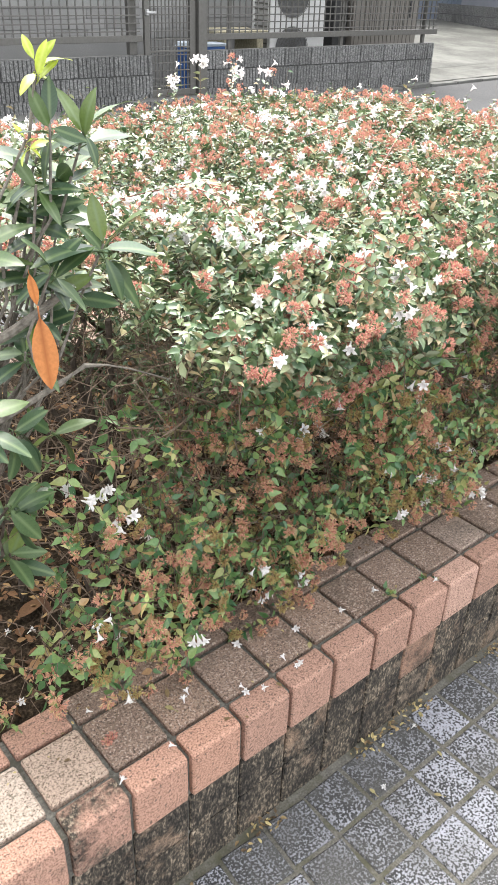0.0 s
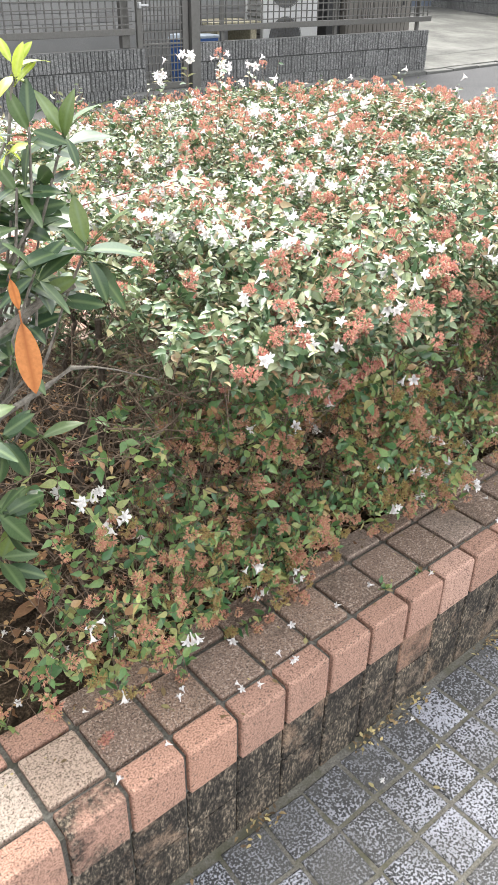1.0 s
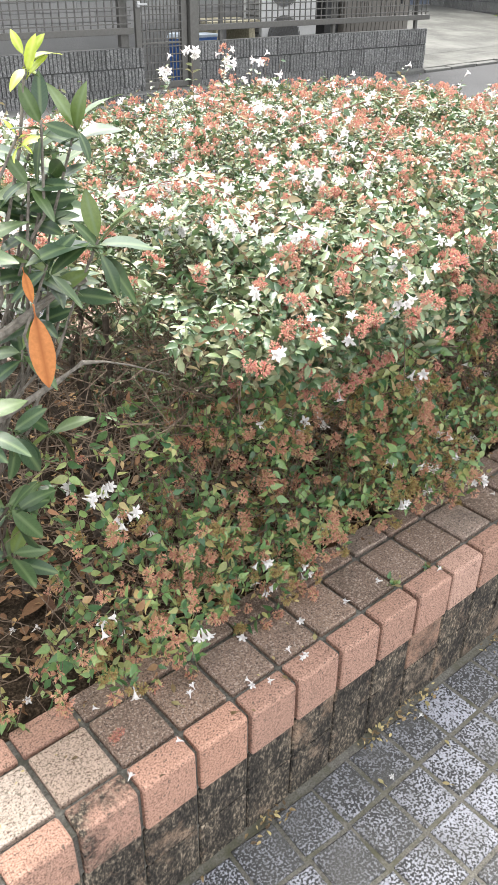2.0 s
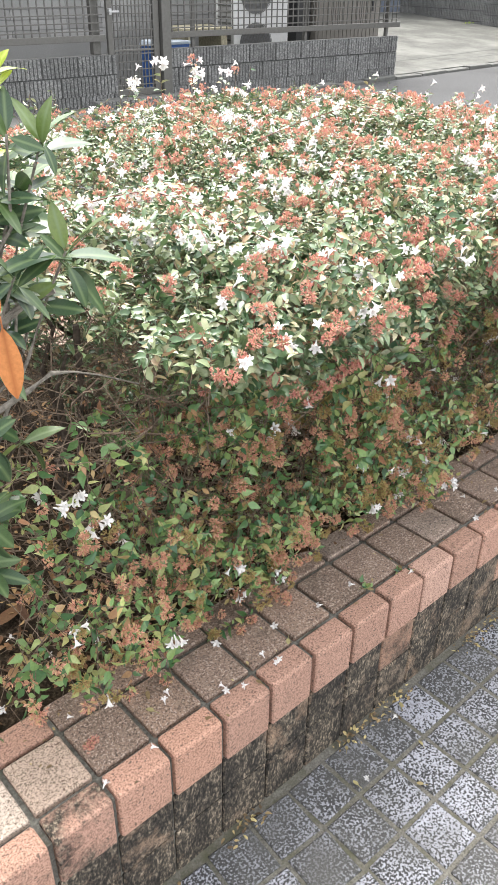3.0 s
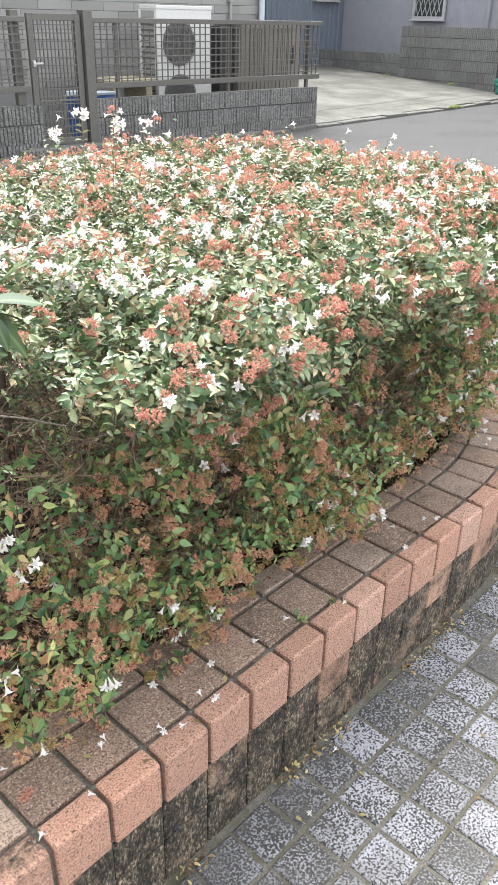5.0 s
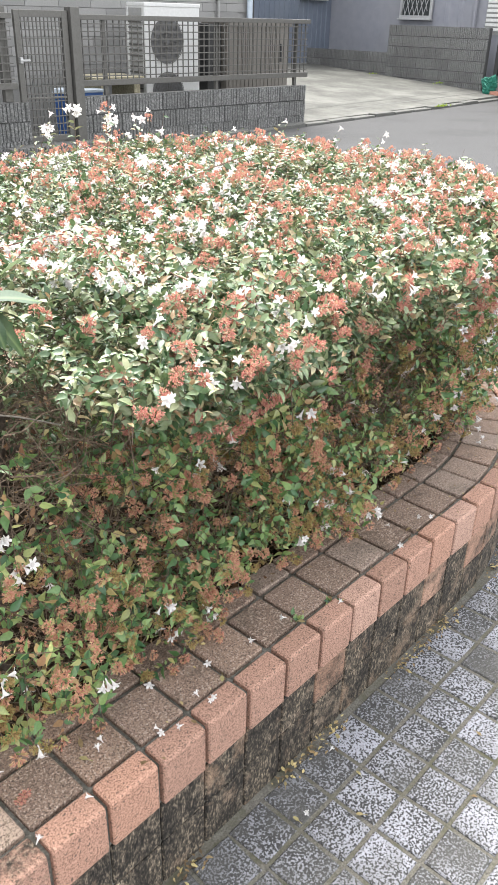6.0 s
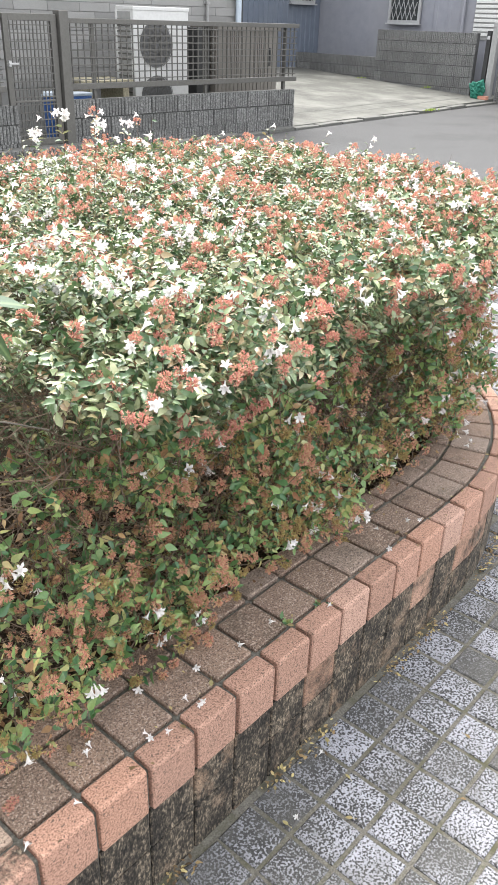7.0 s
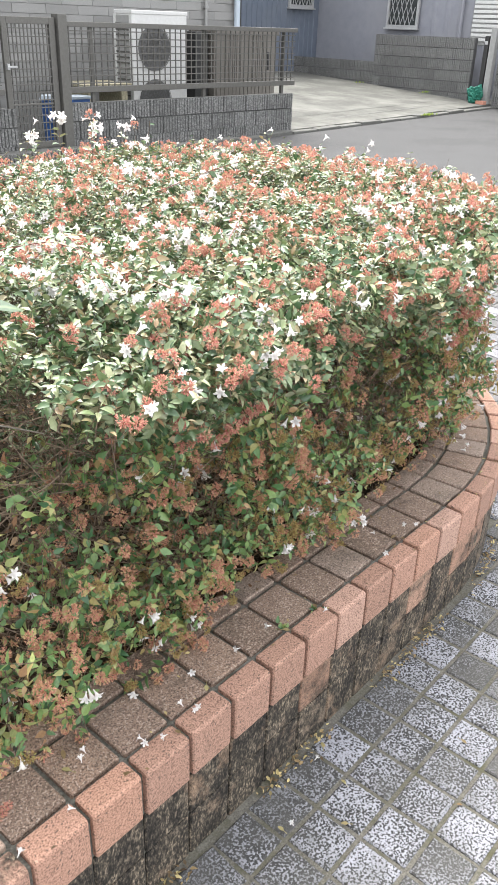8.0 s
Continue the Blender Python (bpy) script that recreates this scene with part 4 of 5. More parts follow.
fence(5.21, 8.83, 0.5, "grey-bronze aluminium grid fence on a block wall", (5.55, 7.2, 8.62))
fence(0.6, 4.44, 0.48, "grey-bronze aluminium grid fence beside the gate", (0.7, 2.4))
gate = thing("garden_gate", "closed grey-bronze aluminium grid gate between two posts", "gate")
part("gate_post", boxed(4.32, YF + 0.085, 0.48, 4.41, YF + 0.16, 1.352, 0.006), M_BRONZE, gate)
part("gate_post", boxed(5.095, YF - 0.02, 0.0, 5.205, YF + 0.1, 1.362, 0.006), M_BRONZE, gate)
part("gate_frame", boxed(4.465, YF + 0.02, 0.08, 4.525, YF + 0.06, 1.325, 0.004), M_BRONZE, gate)
part("gate_frame", boxed(5.01, YF + 0.02, 0.08, 5.08, YF + 0.06, 1.325, 0.004), M_BRONZE, gate)
part("gate_frame", boxed(4.525, YF + 0.02, 1.26, 5.01, YF + 0.06, 1.325, 0.004), M_BRONZE, gate)
part("gate_frame", boxed(4.525, YF + 0.02, 0.08, 5.01, YF + 0.06, 0.14, 0.004), M_BRONZE, gate)
part("gate_frame", boxed(4.525, YF + 0.028, 0.5, 5.01, YF + 0.052, 0.52, 0.003), M_BRONZE, gate)
grid_panel(gate, 4.525, 5.01, 0.14, 1.26, YF + 0.04, 11, 15, 0.010)
part("gate_handle", box(boxed(4.475, YF - 0.015, 0.845, 4.505, YF + 0.02, 0.9, 0.004), 4.47, YF - 0.03, 0.864, 4.58, YF - 0.016, 0.882, 0.004), M_ALU, gate, "pale lever handle")

# ---- house with grey siding ----
house = thing("grey_house", "grey house wall with staggered lap siding", "house")
YH = YF + 1.4
part("wall", boxed(-4.0, YH + 0.012, -0.1, 9.03, YH + 0.3, 3.3), M_SIDING, house)
bm = bmesh.new()
box(bm, -4.2, YH - 0.2, 3.3, 9.25, YH + 4, 3.42, 0.02)
part("roof", bm, M_KERB, house)
board = mesh_of("siding_board", boxed(0.0, -0.012, 0.0, 0.45, 0.0, 0.1, 0.003), M_SIDING)
rng = quiet(81)
n = 0
for i in range(12):
    for j in range(25):
        x = 8.58 - 0.454 * j + (0.22 if i % 2 else 0.0) - 0.0
        if x < 2.2 or x + 0.45 > 9.03:
            continue
        shared("siding_board", board, house, (x, YH + 0.012 - 0.001 * rng.uniform(0, 2), 0.52 + i * 0.105))
part("corner_trim", boxed(9.03, YH - 0.015, -0.1, 9.1, YH + 0.3, 3.3, 0.004), M_DARK, house)
M_PIPEBLUE = grainy("pale_blue_pipe", [(0.3, (0.33, 0.39, 0.45)), (0.7, (0.38, 0.43, 0.49))], 20, 0.4, None, 0)
pipe = tagged(part("downpipe", tube(bmesh.new(), [(8.97, YH - 0.06, 0.0), (8.97, YH - 0.06, 2.0), (8.97, YH - 0.06, 3.28)], [0.042] * 3, 12), M_PIPEBLUE), "pale blue plastic downpipe on the house corner", "downpipe")
pipe2 = thing("conduit", "thin grey conduit fixed to the siding", "pipe")
part("tube", tube(bmesh.new(), [(8.39, YH - 0.04, 0.0), (8.39, YH - 0.04, 2.0), (8.39, YH - 0.04, 3.28)], [0.02] * 3, 10), M_PIPEGREY, pipe2)
part("clip", boxed(8.36, YH - 0.065, 1.50, 8.42, YH - 0.0, 1.53, 0.003), M_PIPEGREY, pipe2)

# ---- air conditioner ----
ac = thing("air_conditioner", "white two-fan outdoor air conditioner unit", "air conditioner")
AX0, AX1, AY, AZ0, AZ1 = 6.40, 7.25, YF + 0.45, 0.12, 1.425
part("body", boxed(AX0, AY, AZ0, AX1, AY + 0.33, AZ1, 0.012), M_ACWHITE, ac)
part("top_cover", boxed(AX0 - 0.006, AY - 0.008, AZ1 - 0.035, AX1 + 0.006, AY + 0.336, AZ1 + 0.008, 0.008), M_ACWHITE, ac)
part("side_edge", boxed(AX0 - 0.02, AY + 0.3, AZ0, AX0 - 0.001, AY + 0.33, AZ1 - 0.036, 0.003), M_ACWHITE, ac)
for zc in (1.03, 0.44):
    fan = bmesh.new()
    bmesh.ops.create_circle(fan, cap_ends=True, segments=40, radius=0.245, matrix=pose(AX0 + 0.33, AY - 0.006, zc, 90))
    part("fan_opening", fan, M_FAN, ac, "dark round fan opening")
    rings = bmesh.new()
    for rad in (0.05, 0.09, 0.13, 0.17, 0.21, 0.25):
        pts = [(AX0 + 0.33 + rad * math.cos(2 * math.pi * k / 28), AY - 0.014, zc + rad * math.sin(2 * math.pi * k / 28)) for k in range(29)]
        tube(rings, pts, [0.0035] * 29, 4)
    for k in range(16):
        a = 2 * math.pi * k / 16
        tube(rings, [(AX0 + 0.33 + 0.04 * math.cos(a), AY - 0.016, zc + 0.04 * math.sin(a)), (AX0 + 0.33 + 0.25 * math.cos(a), AY - 0.014, zc + 0.25 * math.sin(a))], [0.003] * 2, 4)
    part("fan_guard", rings, M_BRONZE, ac, "grey wire fan guard")
part("side_grille", boxed(AX0 - 0.006, AY + 0.05, AZ0 + 0.1, AX0 - 0.001, AY + 0.3, AZ1 - 0.05), M_PIPEGREY, ac)
slats = bmesh.new()
for k in range(18):
    z = AZ0 + 0.14 + k * 0.06
    box(slats, AX0 - 0.016, AY + 0.05, z, AX0 - 0.004, AY + 0.3, z + 0.016)
part("side_slats", slats, M_BRONZE, ac)
part("foot", boxed(AX0 + 0.1, AY - 0.03, 0.02, AX0 + 0.18, AY + 0.36, AZ0, 0.004), M_KERB, ac)
part("foot", boxed(AX1 - 0.18, AY - 0.03, 0.02, AX1 - 0.1, AY + 0.36, AZ0, 0.004), M_KERB, ac)
yard = tagged(part("yard_floor", boxed(-4, YF + 0.13, -0.1, 9.5, YH + 0.02, 0.02), M_CONCRETE), "plain concrete yard floor behind the fence", "floor", kind="structure")

# ---- storage cabinet ----
cab = thing("storage_cabinet", "taupe steel storage cabinet with ribbed doors", "cabinet")
CX0, CX1, CY = 8.0, 9.2, YF + 0.74
part("body", boxed(CX0, CY + 0.02, 0.1, CX1, CY + 0.5, 1.225, 0.006), M_CABINET, cab)
part("roof_cap", boxed(CX0 - 0.02, CY - 0.02, 1.2, CX1 + 0.02, CY + 0.52, 1.245, 0.006), M_CABINET, cab)
for k in range(15):
    x = CX0 + 0.04 + k * 0.075
    part("door_rib", boxed(x, CY + 0.008, 0.16, x + 0.066, CY + 0.019, 1.19, 0.004), M_CABINET, cab)
part("door_handle", boxed(9.0, CY - 0.02, 0.75, 9.03, CY, 0.98, 0.004), M_DARK, cab, "black door handle")
part("plinth", boxed(CX0 + 0.02, CY + 0.03, 0.0, CX1 - 0.02, CY + 0.48, 0.1), M_DARK, cab)
panel = tagged(part("dark_shutter", boxed(CX0 - 0.27, CY + 0.1, 0.02, CX0 - 0.03, CY + 0.4, 1.215, 0.01), M_DARK), "narrow black locker beside the storage cabinet", "locker")

# ---- blue house and its wall ----
XW = 15.5
blue = thing("blue_house", "blue-grey corrugated steel house with lavender end wall", "house")
XB, YA = 16.3, 14.1


def corrugated(length, height, pitch, depth):
    bm = bmesh.new()
    n = int(length / pitch)
    xs = []
    for k in range(n):
        a = k * pitch
        xs += [(a, 0), (a + pitch * 0.62, 0), (a + pitch * 0.7, -depth), (a + pitch * 0.92, -depth)]
    xs.append((length, 0))
    lo = [bm.verts.new((x, y, 0)) for x, y in xs]
    hi = [bm.verts.new((x, y, height)) for x, y in xs]
    for k in range(len(xs) - 1):
        bm.faces.new((lo[k], lo[k + 1], hi[k + 1], hi[k]))
    return bm


part("wall", boxed(9.3, YA + 0.002, -0.1, XB + 4, YA + 4, 3.5), M_BLUESHADEWALL, blue)
c = part("cladding", corrugated(XB - 9.3, 3.5, 0.16, 0.02), M_BLUESHADEWALL, blue, "blue corrugated steel cladding")
c.matrix_basis = pose(9.3, YA, 0)
part("wall", boxed(XB + 0.002, -2.0, -0.1, XB + 4, YA - 0.002, 3.5), M_LAVENDER, blue)
c = part("cladding", corrugated(2.9, 3.5, 0.33, 0.014), M_LAVENDER, blue, "lavender-grey steel cladding")
c.matrix_basis = pose(XB, 11.1, 0, 0, 0, -90)
part("roof", boxed(9.2, YA - 0.15, 3.5, XB + 4.2, YA + 4.2, 3.62, 0.03), M_KERB, blue)
part("roof", boxed(XB - 0.15, -2.2, 3.503, XB + 4.2, YA - 0.16, 3.62, 0.03), M_KERB, blue)
M_GLASS = grainy("dim_window_glass", [(0.3, (0.03, 0.036, 0.036)), (0.7, (0.055, 0.06, 0.06))], 3, 0.2, None, 0, spec=0.3)


def grille_window(w, h, m):
    """A window with a diamond lattice in front; its own frame faces -y."""
    win = part("window", boxed(-0.05, -0.045, -0.05, w + 0.05, -0.03, h + 0.05), M_GLASS, blue)
    for a in ((-0.06, -0.06, w + 0.06, 0.0), (-0.06, h, w + 0.06, h + 0.06), (-0.06, 0, 0, h), (w, 0, w + 0.06, h)):
        part("window_frame", boxed(a[0], -0.08, a[1], a[2], -0.028, a[3], 0.004), M_ALU, win)
    lat = bmesh.new()
    n = 6
    for k in range(-n, n + 1):
        for sgn in (1, -1):
            x0, x1 = k * w / n, k * w / n + sgn * h * 0.34
            pts = []
            for f in np.linspace(0, 1, 12):
                x = x0 + (x1 - x0) * f
                if 0 <= x <= w:
                    pts.append((x, -0.12 - 0.006 * sgn, f * h))
            if len(pts) > 1:
                tube(lat, pts, [0.008] * len(pts), 4)
    part("lattice", lat, M_ALU, win, "pale diamond window grille")
    part("sill", boxed(-0.08, -0.13, -0.09, w + 0.08, -0.03, -0.06, 0.004), M_ALU, win)
    win.matrix_basis = m


grille_window(0.72, 0.95, pose(XB, 11.97, 1.40, 0, 0, -90))
grille_window(0.72, 0.95, pose(15.25, YA, 1.74))
M_LOUVRE = grainy("white_louvre", [(0.3, (0.45, 0.45, 0.44)), (0.7, (0.52, 0.52, 0.5))], 20, 0.5, None, 0)
shutter = part("louvre_shutter", boxed(-0.02, -0.02, -0.02, 0.92, 0.0, 1.52), M_PIPEGREY, blue)
for k in range(17):
    part("slat", boxed(0.0, -0.045, 0.05 + k * 0.085, 0.9, -0.021, 0.105 + k * 0.085, 0.006), M_LOUVRE, shutter)
shutter.matrix_basis = pose(XB, 9.86, 1.1, 0, 0, -90)
part("downpipe", tube(bmesh.new(), [(XB - 0.07, 10.12, 0.3), (XB - 0.07, 10.12, 2), (XB - 0.07, 10.12, 3.45)], [0.035] * 3, 8), M_LAVENDER, blue)
turn_wall = pose(XW, 11.72, 0.0, 0, 0, -90)
block_wall("wall_boundary", "grey ribbed block wall beside the driveway", 2.44, [-0.02, 0.182, 0.384, 0.586, 0.788, 0.99][0:6], 0.03, turn_wall, course=0.2)
block_wall("wall_low", "low grey ribbed block wall under the house", 2.9, [0.0, 0.2, 0.4], 0.08, pose(XW, 14.62, 0.0, 0, 0, -90), course=0.2)
post = thing("gate_pillar", "black panel pillar with a pale slot beside a grey post", "pillar")
part("panel", boxed(-0.05, 0, -0.05, 0.04, 0.06, 1.2, 0.006), M_DARK, post, "black panel with a pale name slot")
part("slot", boxed(-0.035, -0.006, 1.05, 0.025, -0.001, 1.11), M_ALU, post)
part("post", boxed(0.08, -0.03, -0.05, 0.2, 0.09, 1.35, 0.006), M_PIPEGREY, post)
post.matrix_basis = pose(XW - 0.06, 8.98, 0.06, 0, 0, -90)
block_wall("wall_boundary_far", "grey ribbed block wall past the pillar", 2.0, [0.0, 0.2, 0.4, 0.6, 0.8, 1.0], 0.0, pose(XW, 8.72, 0.0, 0, 0, -90), course=0.2)

# ---- broad-leaved shrub beside the hedge ----


def broad_leaf(length, width, curl, seed, mat):
    """A lance-shaped leaf folded at its midrib; it runs along +y, its face up."""
    r = quiet(seed)
    bm = bmesh.new()
    n = 8
    rows = []
    for k in range(n + 1):
        f = k / n
        w = width * 0.5 * max(0.02, math.sin(math.pi * f**0.95)) ** 0.72
        z = -curl * length * f * f
        wave = 0.03 * width * math.sin(9 * f + seed)
        rows.append([bm.verts.new((-w, f * length, z + 0.16 * w + wave)), bm.verts.new((0, f * length, z)), bm.verts.new((w, f * length, z + 0.16 * w - wave))])
    for a, b in zip(rows, rows[1:]):
        bm.faces.new((a[0], a[1], b[1], b[0]))
        bm.faces.new((a[1], a[2], b[2], b[1]))
    tube(bm, [(0, -0.012, -0.001), (0, 0.0, -0.0005), (0, length * 0.5, -curl * length * 0.25 - 0.0008)], [0.0011, 0.001, 0.0006], 5)
    me = mesh_of("leaf", bm, mat)
    for p in me.polygons:
        p.use_smooth = True
    return me


shrub = thing("broadleaf_shrub", "evergreen shrub with long glossy leaves and pale grey branches", "shrub")
DARK = [broad_leaf(0.068, 0.027, c, 90 + k, M_BIGLEAF) for k, c in enumerate((0.18, 0.32, 0.45, 0.1))]
LIME = [broad_leaf(0.05, 0.018, c, 95 + k, M_YOUNGLEAF) for k, c in enumerate((0.15, 0.35, 0.5))]
# where leafy twigs end, whether the leaves are young, and the tips of the leaves that stand out there
WHORLS = [((0.401, 0.87, 1.047), 0, ((0.393, 0.878, 1.1), (0.447, 0.852, 1.101), (0.484, 0.878, 1.037), (0.321, 0.852, 1.084), (0.384, 0.878, 1.08), (0.417, 0.852, 0.998), (0.456, 0.878, 0.975))),
          ((0.33, 0.86, 1.034), 0, ((0.368, 0.868, 1.063), (0.302, 0.842, 1.081), (0.285, 0.868, 1.01), (0.355, 0.832, 1.0), (0.337, 0.868, 1.065))),
          ((0.356, 0.89, 1.181), 0, ((0.363, 0.898, 1.225), (0.387, 0.872, 1.17), (0.34, 0.898, 1.22), (0.316, 0.872, 1.191), (0.339, 0.898, 1.13))),
          ((0.396, 0.89, 1.172), 0, ((0.445, 0.898, 1.211), (0.404, 0.872, 1.145), (0.378, 0.898, 1.22), (0.392, 0.872, 1.22), (0.36, 0.898, 1.163))),
          ((0.351, 0.9, 1.241), 1, ((0.343, 0.908, 1.265), (0.362, 0.882, 1.265), (0.385, 0.908, 1.262), (0.326, 0.882, 1.233), (0.378, 0.908, 1.234), (0.353, 0.882, 1.275))),
          ((0.331, 0.9, 1.166), 1, ((0.324, 0.908, 1.18), (0.343, 0.882, 1.178), (0.348, 0.908, 1.154), (0.315, 0.882, 1.156))),
          ((0.337, 0.9, 1.117), 0, ((0.3, 0.908, 1.105), (0.35, 0.872, 1.085), (0.32, 0.908, 1.15), (0.37, 0.872, 1.13))),
          ((0.313, 0.88, 0.813), 0, ((0.355, 0.888, 0.765), (0.282, 0.862, 0.855), (0.268, 0.888, 0.796)))]
WHORLS += [((0.227, 0.82, 0.763), 0, ((0.275, 0.828, 0.741), (0.255, 0.802, 0.715), (0.245, 0.828, 0.685), (0.25, 0.802, 0.81), (0.28, 0.828, 0.768))),
           ((0.252, 0.84, 0.853), 0, ((0.295, 0.848, 0.81), (0.285, 0.822, 0.88), (0.256, 0.848, 0.794), (0.28, 0.822, 0.8)))]
WHORLS += [(p, 0, ()) for p in ((0.354, 0.93, 1.14), (0.372, 0.93, 1.115), (0.34, 0.93, 1.091), (0.37, 0.95, 1.075), (0.353, 0.93, 1.063), (0.329, 0.91, 1.019), (0.381, 0.93, 0.98), (0.327, 0.92, 0.954), (0.345, 0.9, 1.0), (0.3, 0.9, 0.92),
                                (0.24, 0.95, 1.1), (0.2, 0.8, 0.9), (0.14, 0.9, 1.15), (0.08, 0.82, 1.0), (0.1, 0.8, 0.85), (0.26, 0.9, 1.05), (0.24, 0.88, 0.72), (0.23, 0.86, 0.66))]
r = quiet(101)
root = Vector((0.17, 1.02, 0.25))
fork = Vector((0.2, 0.98, 0.62))
part("trunk", tube(bmesh.new(), branch_points(root, fork, 0.0, r, 6, 0.006), np.interp(range(6), [0, 5], [0.021, 0.014]), 9), M_BARK, shrub)
for spot, young, ends in WHORLS:
    tip = Vector(spot)
    z = tip.z
    start = root.lerp(fork, min(1.0, max(0.4, (z - 0.3) / 0.6)))
    part("branch", tube(bmesh.new(), branch_points(start, tip, -0.03, r, 8, 0.009), np.interp(range(8), [0, 7], [0.0042, 0.0016]), 7), M_BARK if z < 0.9 else M_PALEBARK, shrub)
    ways = [(Vector(e) - tip) for e in ends]
    for k in range(7 - len(ends) if not ends else 1):
        a = 2.4 * k + r.uniform(-0.4, 0.4)
        ways.append(Vector((math.cos(a), math.sin(a), r.uniform(-0.4, 0.9))).normalized() * (0.03 if young else r.uniform(0.045, 0.065)))
    for k, way in enumerate(ways):
        d = way.normalized()
        up = Vector((-0.1, -0.35, 1.0)) + Vector([float(c) for c in r.normal(0, 0.35, 3)])
        xx = d.cross(up).normalized()
        rot = Matrix((xx, d, xx.cross(d))).transposed()
        me = (LIME if young else DARK)[int(r.integers(0, 3 if young else 4))]
        shared("leaf", me, shrub, tip - Vector((0, 0, 0.003 * k)) + d * 0.004, rot, way.length / (0.05 if young else 0.068))
# the pale bare limb that reaches across, and cut stubs
part("limb", tube(bmesh.new(), [(0.2, 0.9, 0.82), (0.248, 0.87, 0.853), (0.285, 0.868, 0.867), (0.33, 0.87, 0.882), (0.364, 0.87, 0.897), (0.395, 0.872, 0.889), (0.427, 0.87, 0.876), (0.488, 0.87, 0.844)], [0.005, 0.0046, 0.0042, 0.004, 0.0035, 0.0014, 0.0012, 0.0009], 7), M_PALEBARK, shrub)
part("limb", tube(bmesh.new(), branch_points((0.22, 0.95, 0.9), (0.385, 0.88, 1.0), 0.0, r, 6, 0.004), np.interp(range(6), [0, 5], [0.007, 0.005]), 8), M_PALEBARK, shrub)
BROWN = broad_leaf(0.08, 0.025, 0.08, 111, M_BROWNLEAF)
for p, d, sc in (((0.27, 0.76, 1.02), Vector((0.03, -0.06, -1)), 1.05), ((0.272, 0.78, 1.06), Vector((0.1, -0.1, -1)), 0.42)):
    d = d.normalized()
    xx = d.cross(Vector((-0.35, -1, 0.2))).normalized()
    shared("dead_leaf", BROWN, shrub, p, Matrix((xx, d, xx.cross(d))).transposed(), sc)
for k, (x, y, h) in enumerate(((0.44, 1.05, 0.47), (0.47, 1.12, 0.6), (0.33, 1.18, 0.75), (0.53, 1.2, 0.8), (0.3, 1.3, 0.85))):
    part("stump", tube(bmesh.new(), branch_points((x, y, 0.24), (x + 0.02 * k - 0.03, y, h), 0, r, 6, 0.006), np.interp(range(6), [0, 5], [0.009, 0.006]), 8), M_BARK, hedge, "cut dark trunk")

part("dry_stem", tube(bmesh.new(), [(0.4, 0.9, 0.47), (0.37, 0.85, 0.39), (0.345, 0.81, 0.335), (0.315, 0.78, 0.312)], [0.0012, 0.001, 0.0009, 0.0008], 5), M_TWIG, hedge, "dangling dry stem")
for p in ((0.306, 0.775, 0.315), (0.317, 0.78, 0.316)):
    shared("faded_calyx_head", bpy.data.meshes["calyx_head"], hedge, p, None, 0.8)

# ---- litter ----
r = quiet(121)
n = 5200
u, v = r.uniform(S0 + 0.8, S_ARC + 1.0, n), r.uniform(0.2, 1.3, n)
p = np.array(EDGE)[None] + u[:, None] * np.array(PLANTER_U) + v[:, None] * np.array(PLANTER_V)
ok = np.array([planter_depth(a, b) > 0.23 for a, b in p[:, :2]])
p, m = p[ok], int(ok.sum())
z = np.array([0.268 + 0.025 * noise.noise(Vector((a * 5, b * 5, 0))) + 0.012 * noise.noise(Vector((a * 22, b * 22, 3))) + 0.03 * min(1, max(0, planter_depth(a, b) - 0.2) / 0.4) for a, b in p[:, :2]]) + r.uniform(0.001, 0.012, m)
lit = placed(LEAF_V, LEAF_F, np.c_[p[:, :2], z], np.c_[r.normal(0, 1, (m, 2)), r.normal(0, 0.25, m)], np.c_[r.normal(0, 0.4, (m, 2)), np.ones(m)], r.choice([0.014, 0.02, 0.025, 0.04], m, p=[0.4, 0.3, 0.2, 0.1]))
litter = new("leaf_litter", tri_mesh("leaf_litter", *lit, M_LITTER))
tagged(litter, "brown dead leaves lying on the planter soil", "leaf litter", kind="stuff")

FALLEN = [flower_mesh(131), flower_mesh(132)]
ON_RIM = [(0.391, 0.712), (0.543, 0.744), (0.578, 0.726), (0.636, 0.754), (0.654, 0.746), (0.705, 0.811), (0.808, 0.791), (1.002, 0.752), (1.296, 0.86), (1.265, 0.793), (1.408, 0.816),
          (1.392, 0.824), (1.816, 0.941), (1.847, 0.936), (0.459, 0.785), (0.444, 0.775), (0.288, 0.702), (0.315, 0.843), (0.546, 0.744), (0.645, 0.743), (0.896, 0.794)]
ON_SOIL = [(0.3, 1.076), (0.348, 1.009), (0.311, 0.98), (0.24, 0.944), (0.266, 1.091), (0.357, 0.965)]
ON_PAVING = [(0.793, 0.617), (0.927, 0.68)]


def lie(name, me, x, y, z, sc, label, category, tilt, group):
    ob = new(name, me)
    ob.matrix_basis = Matrix.Translation((x, y, z)) @ Euler((radians(tilt), 0, r.uniform(0, 6.28))).to_matrix().to_4x4() @ Matrix.Scale(sc, 4)
    return tagged(ob, label, category, group)


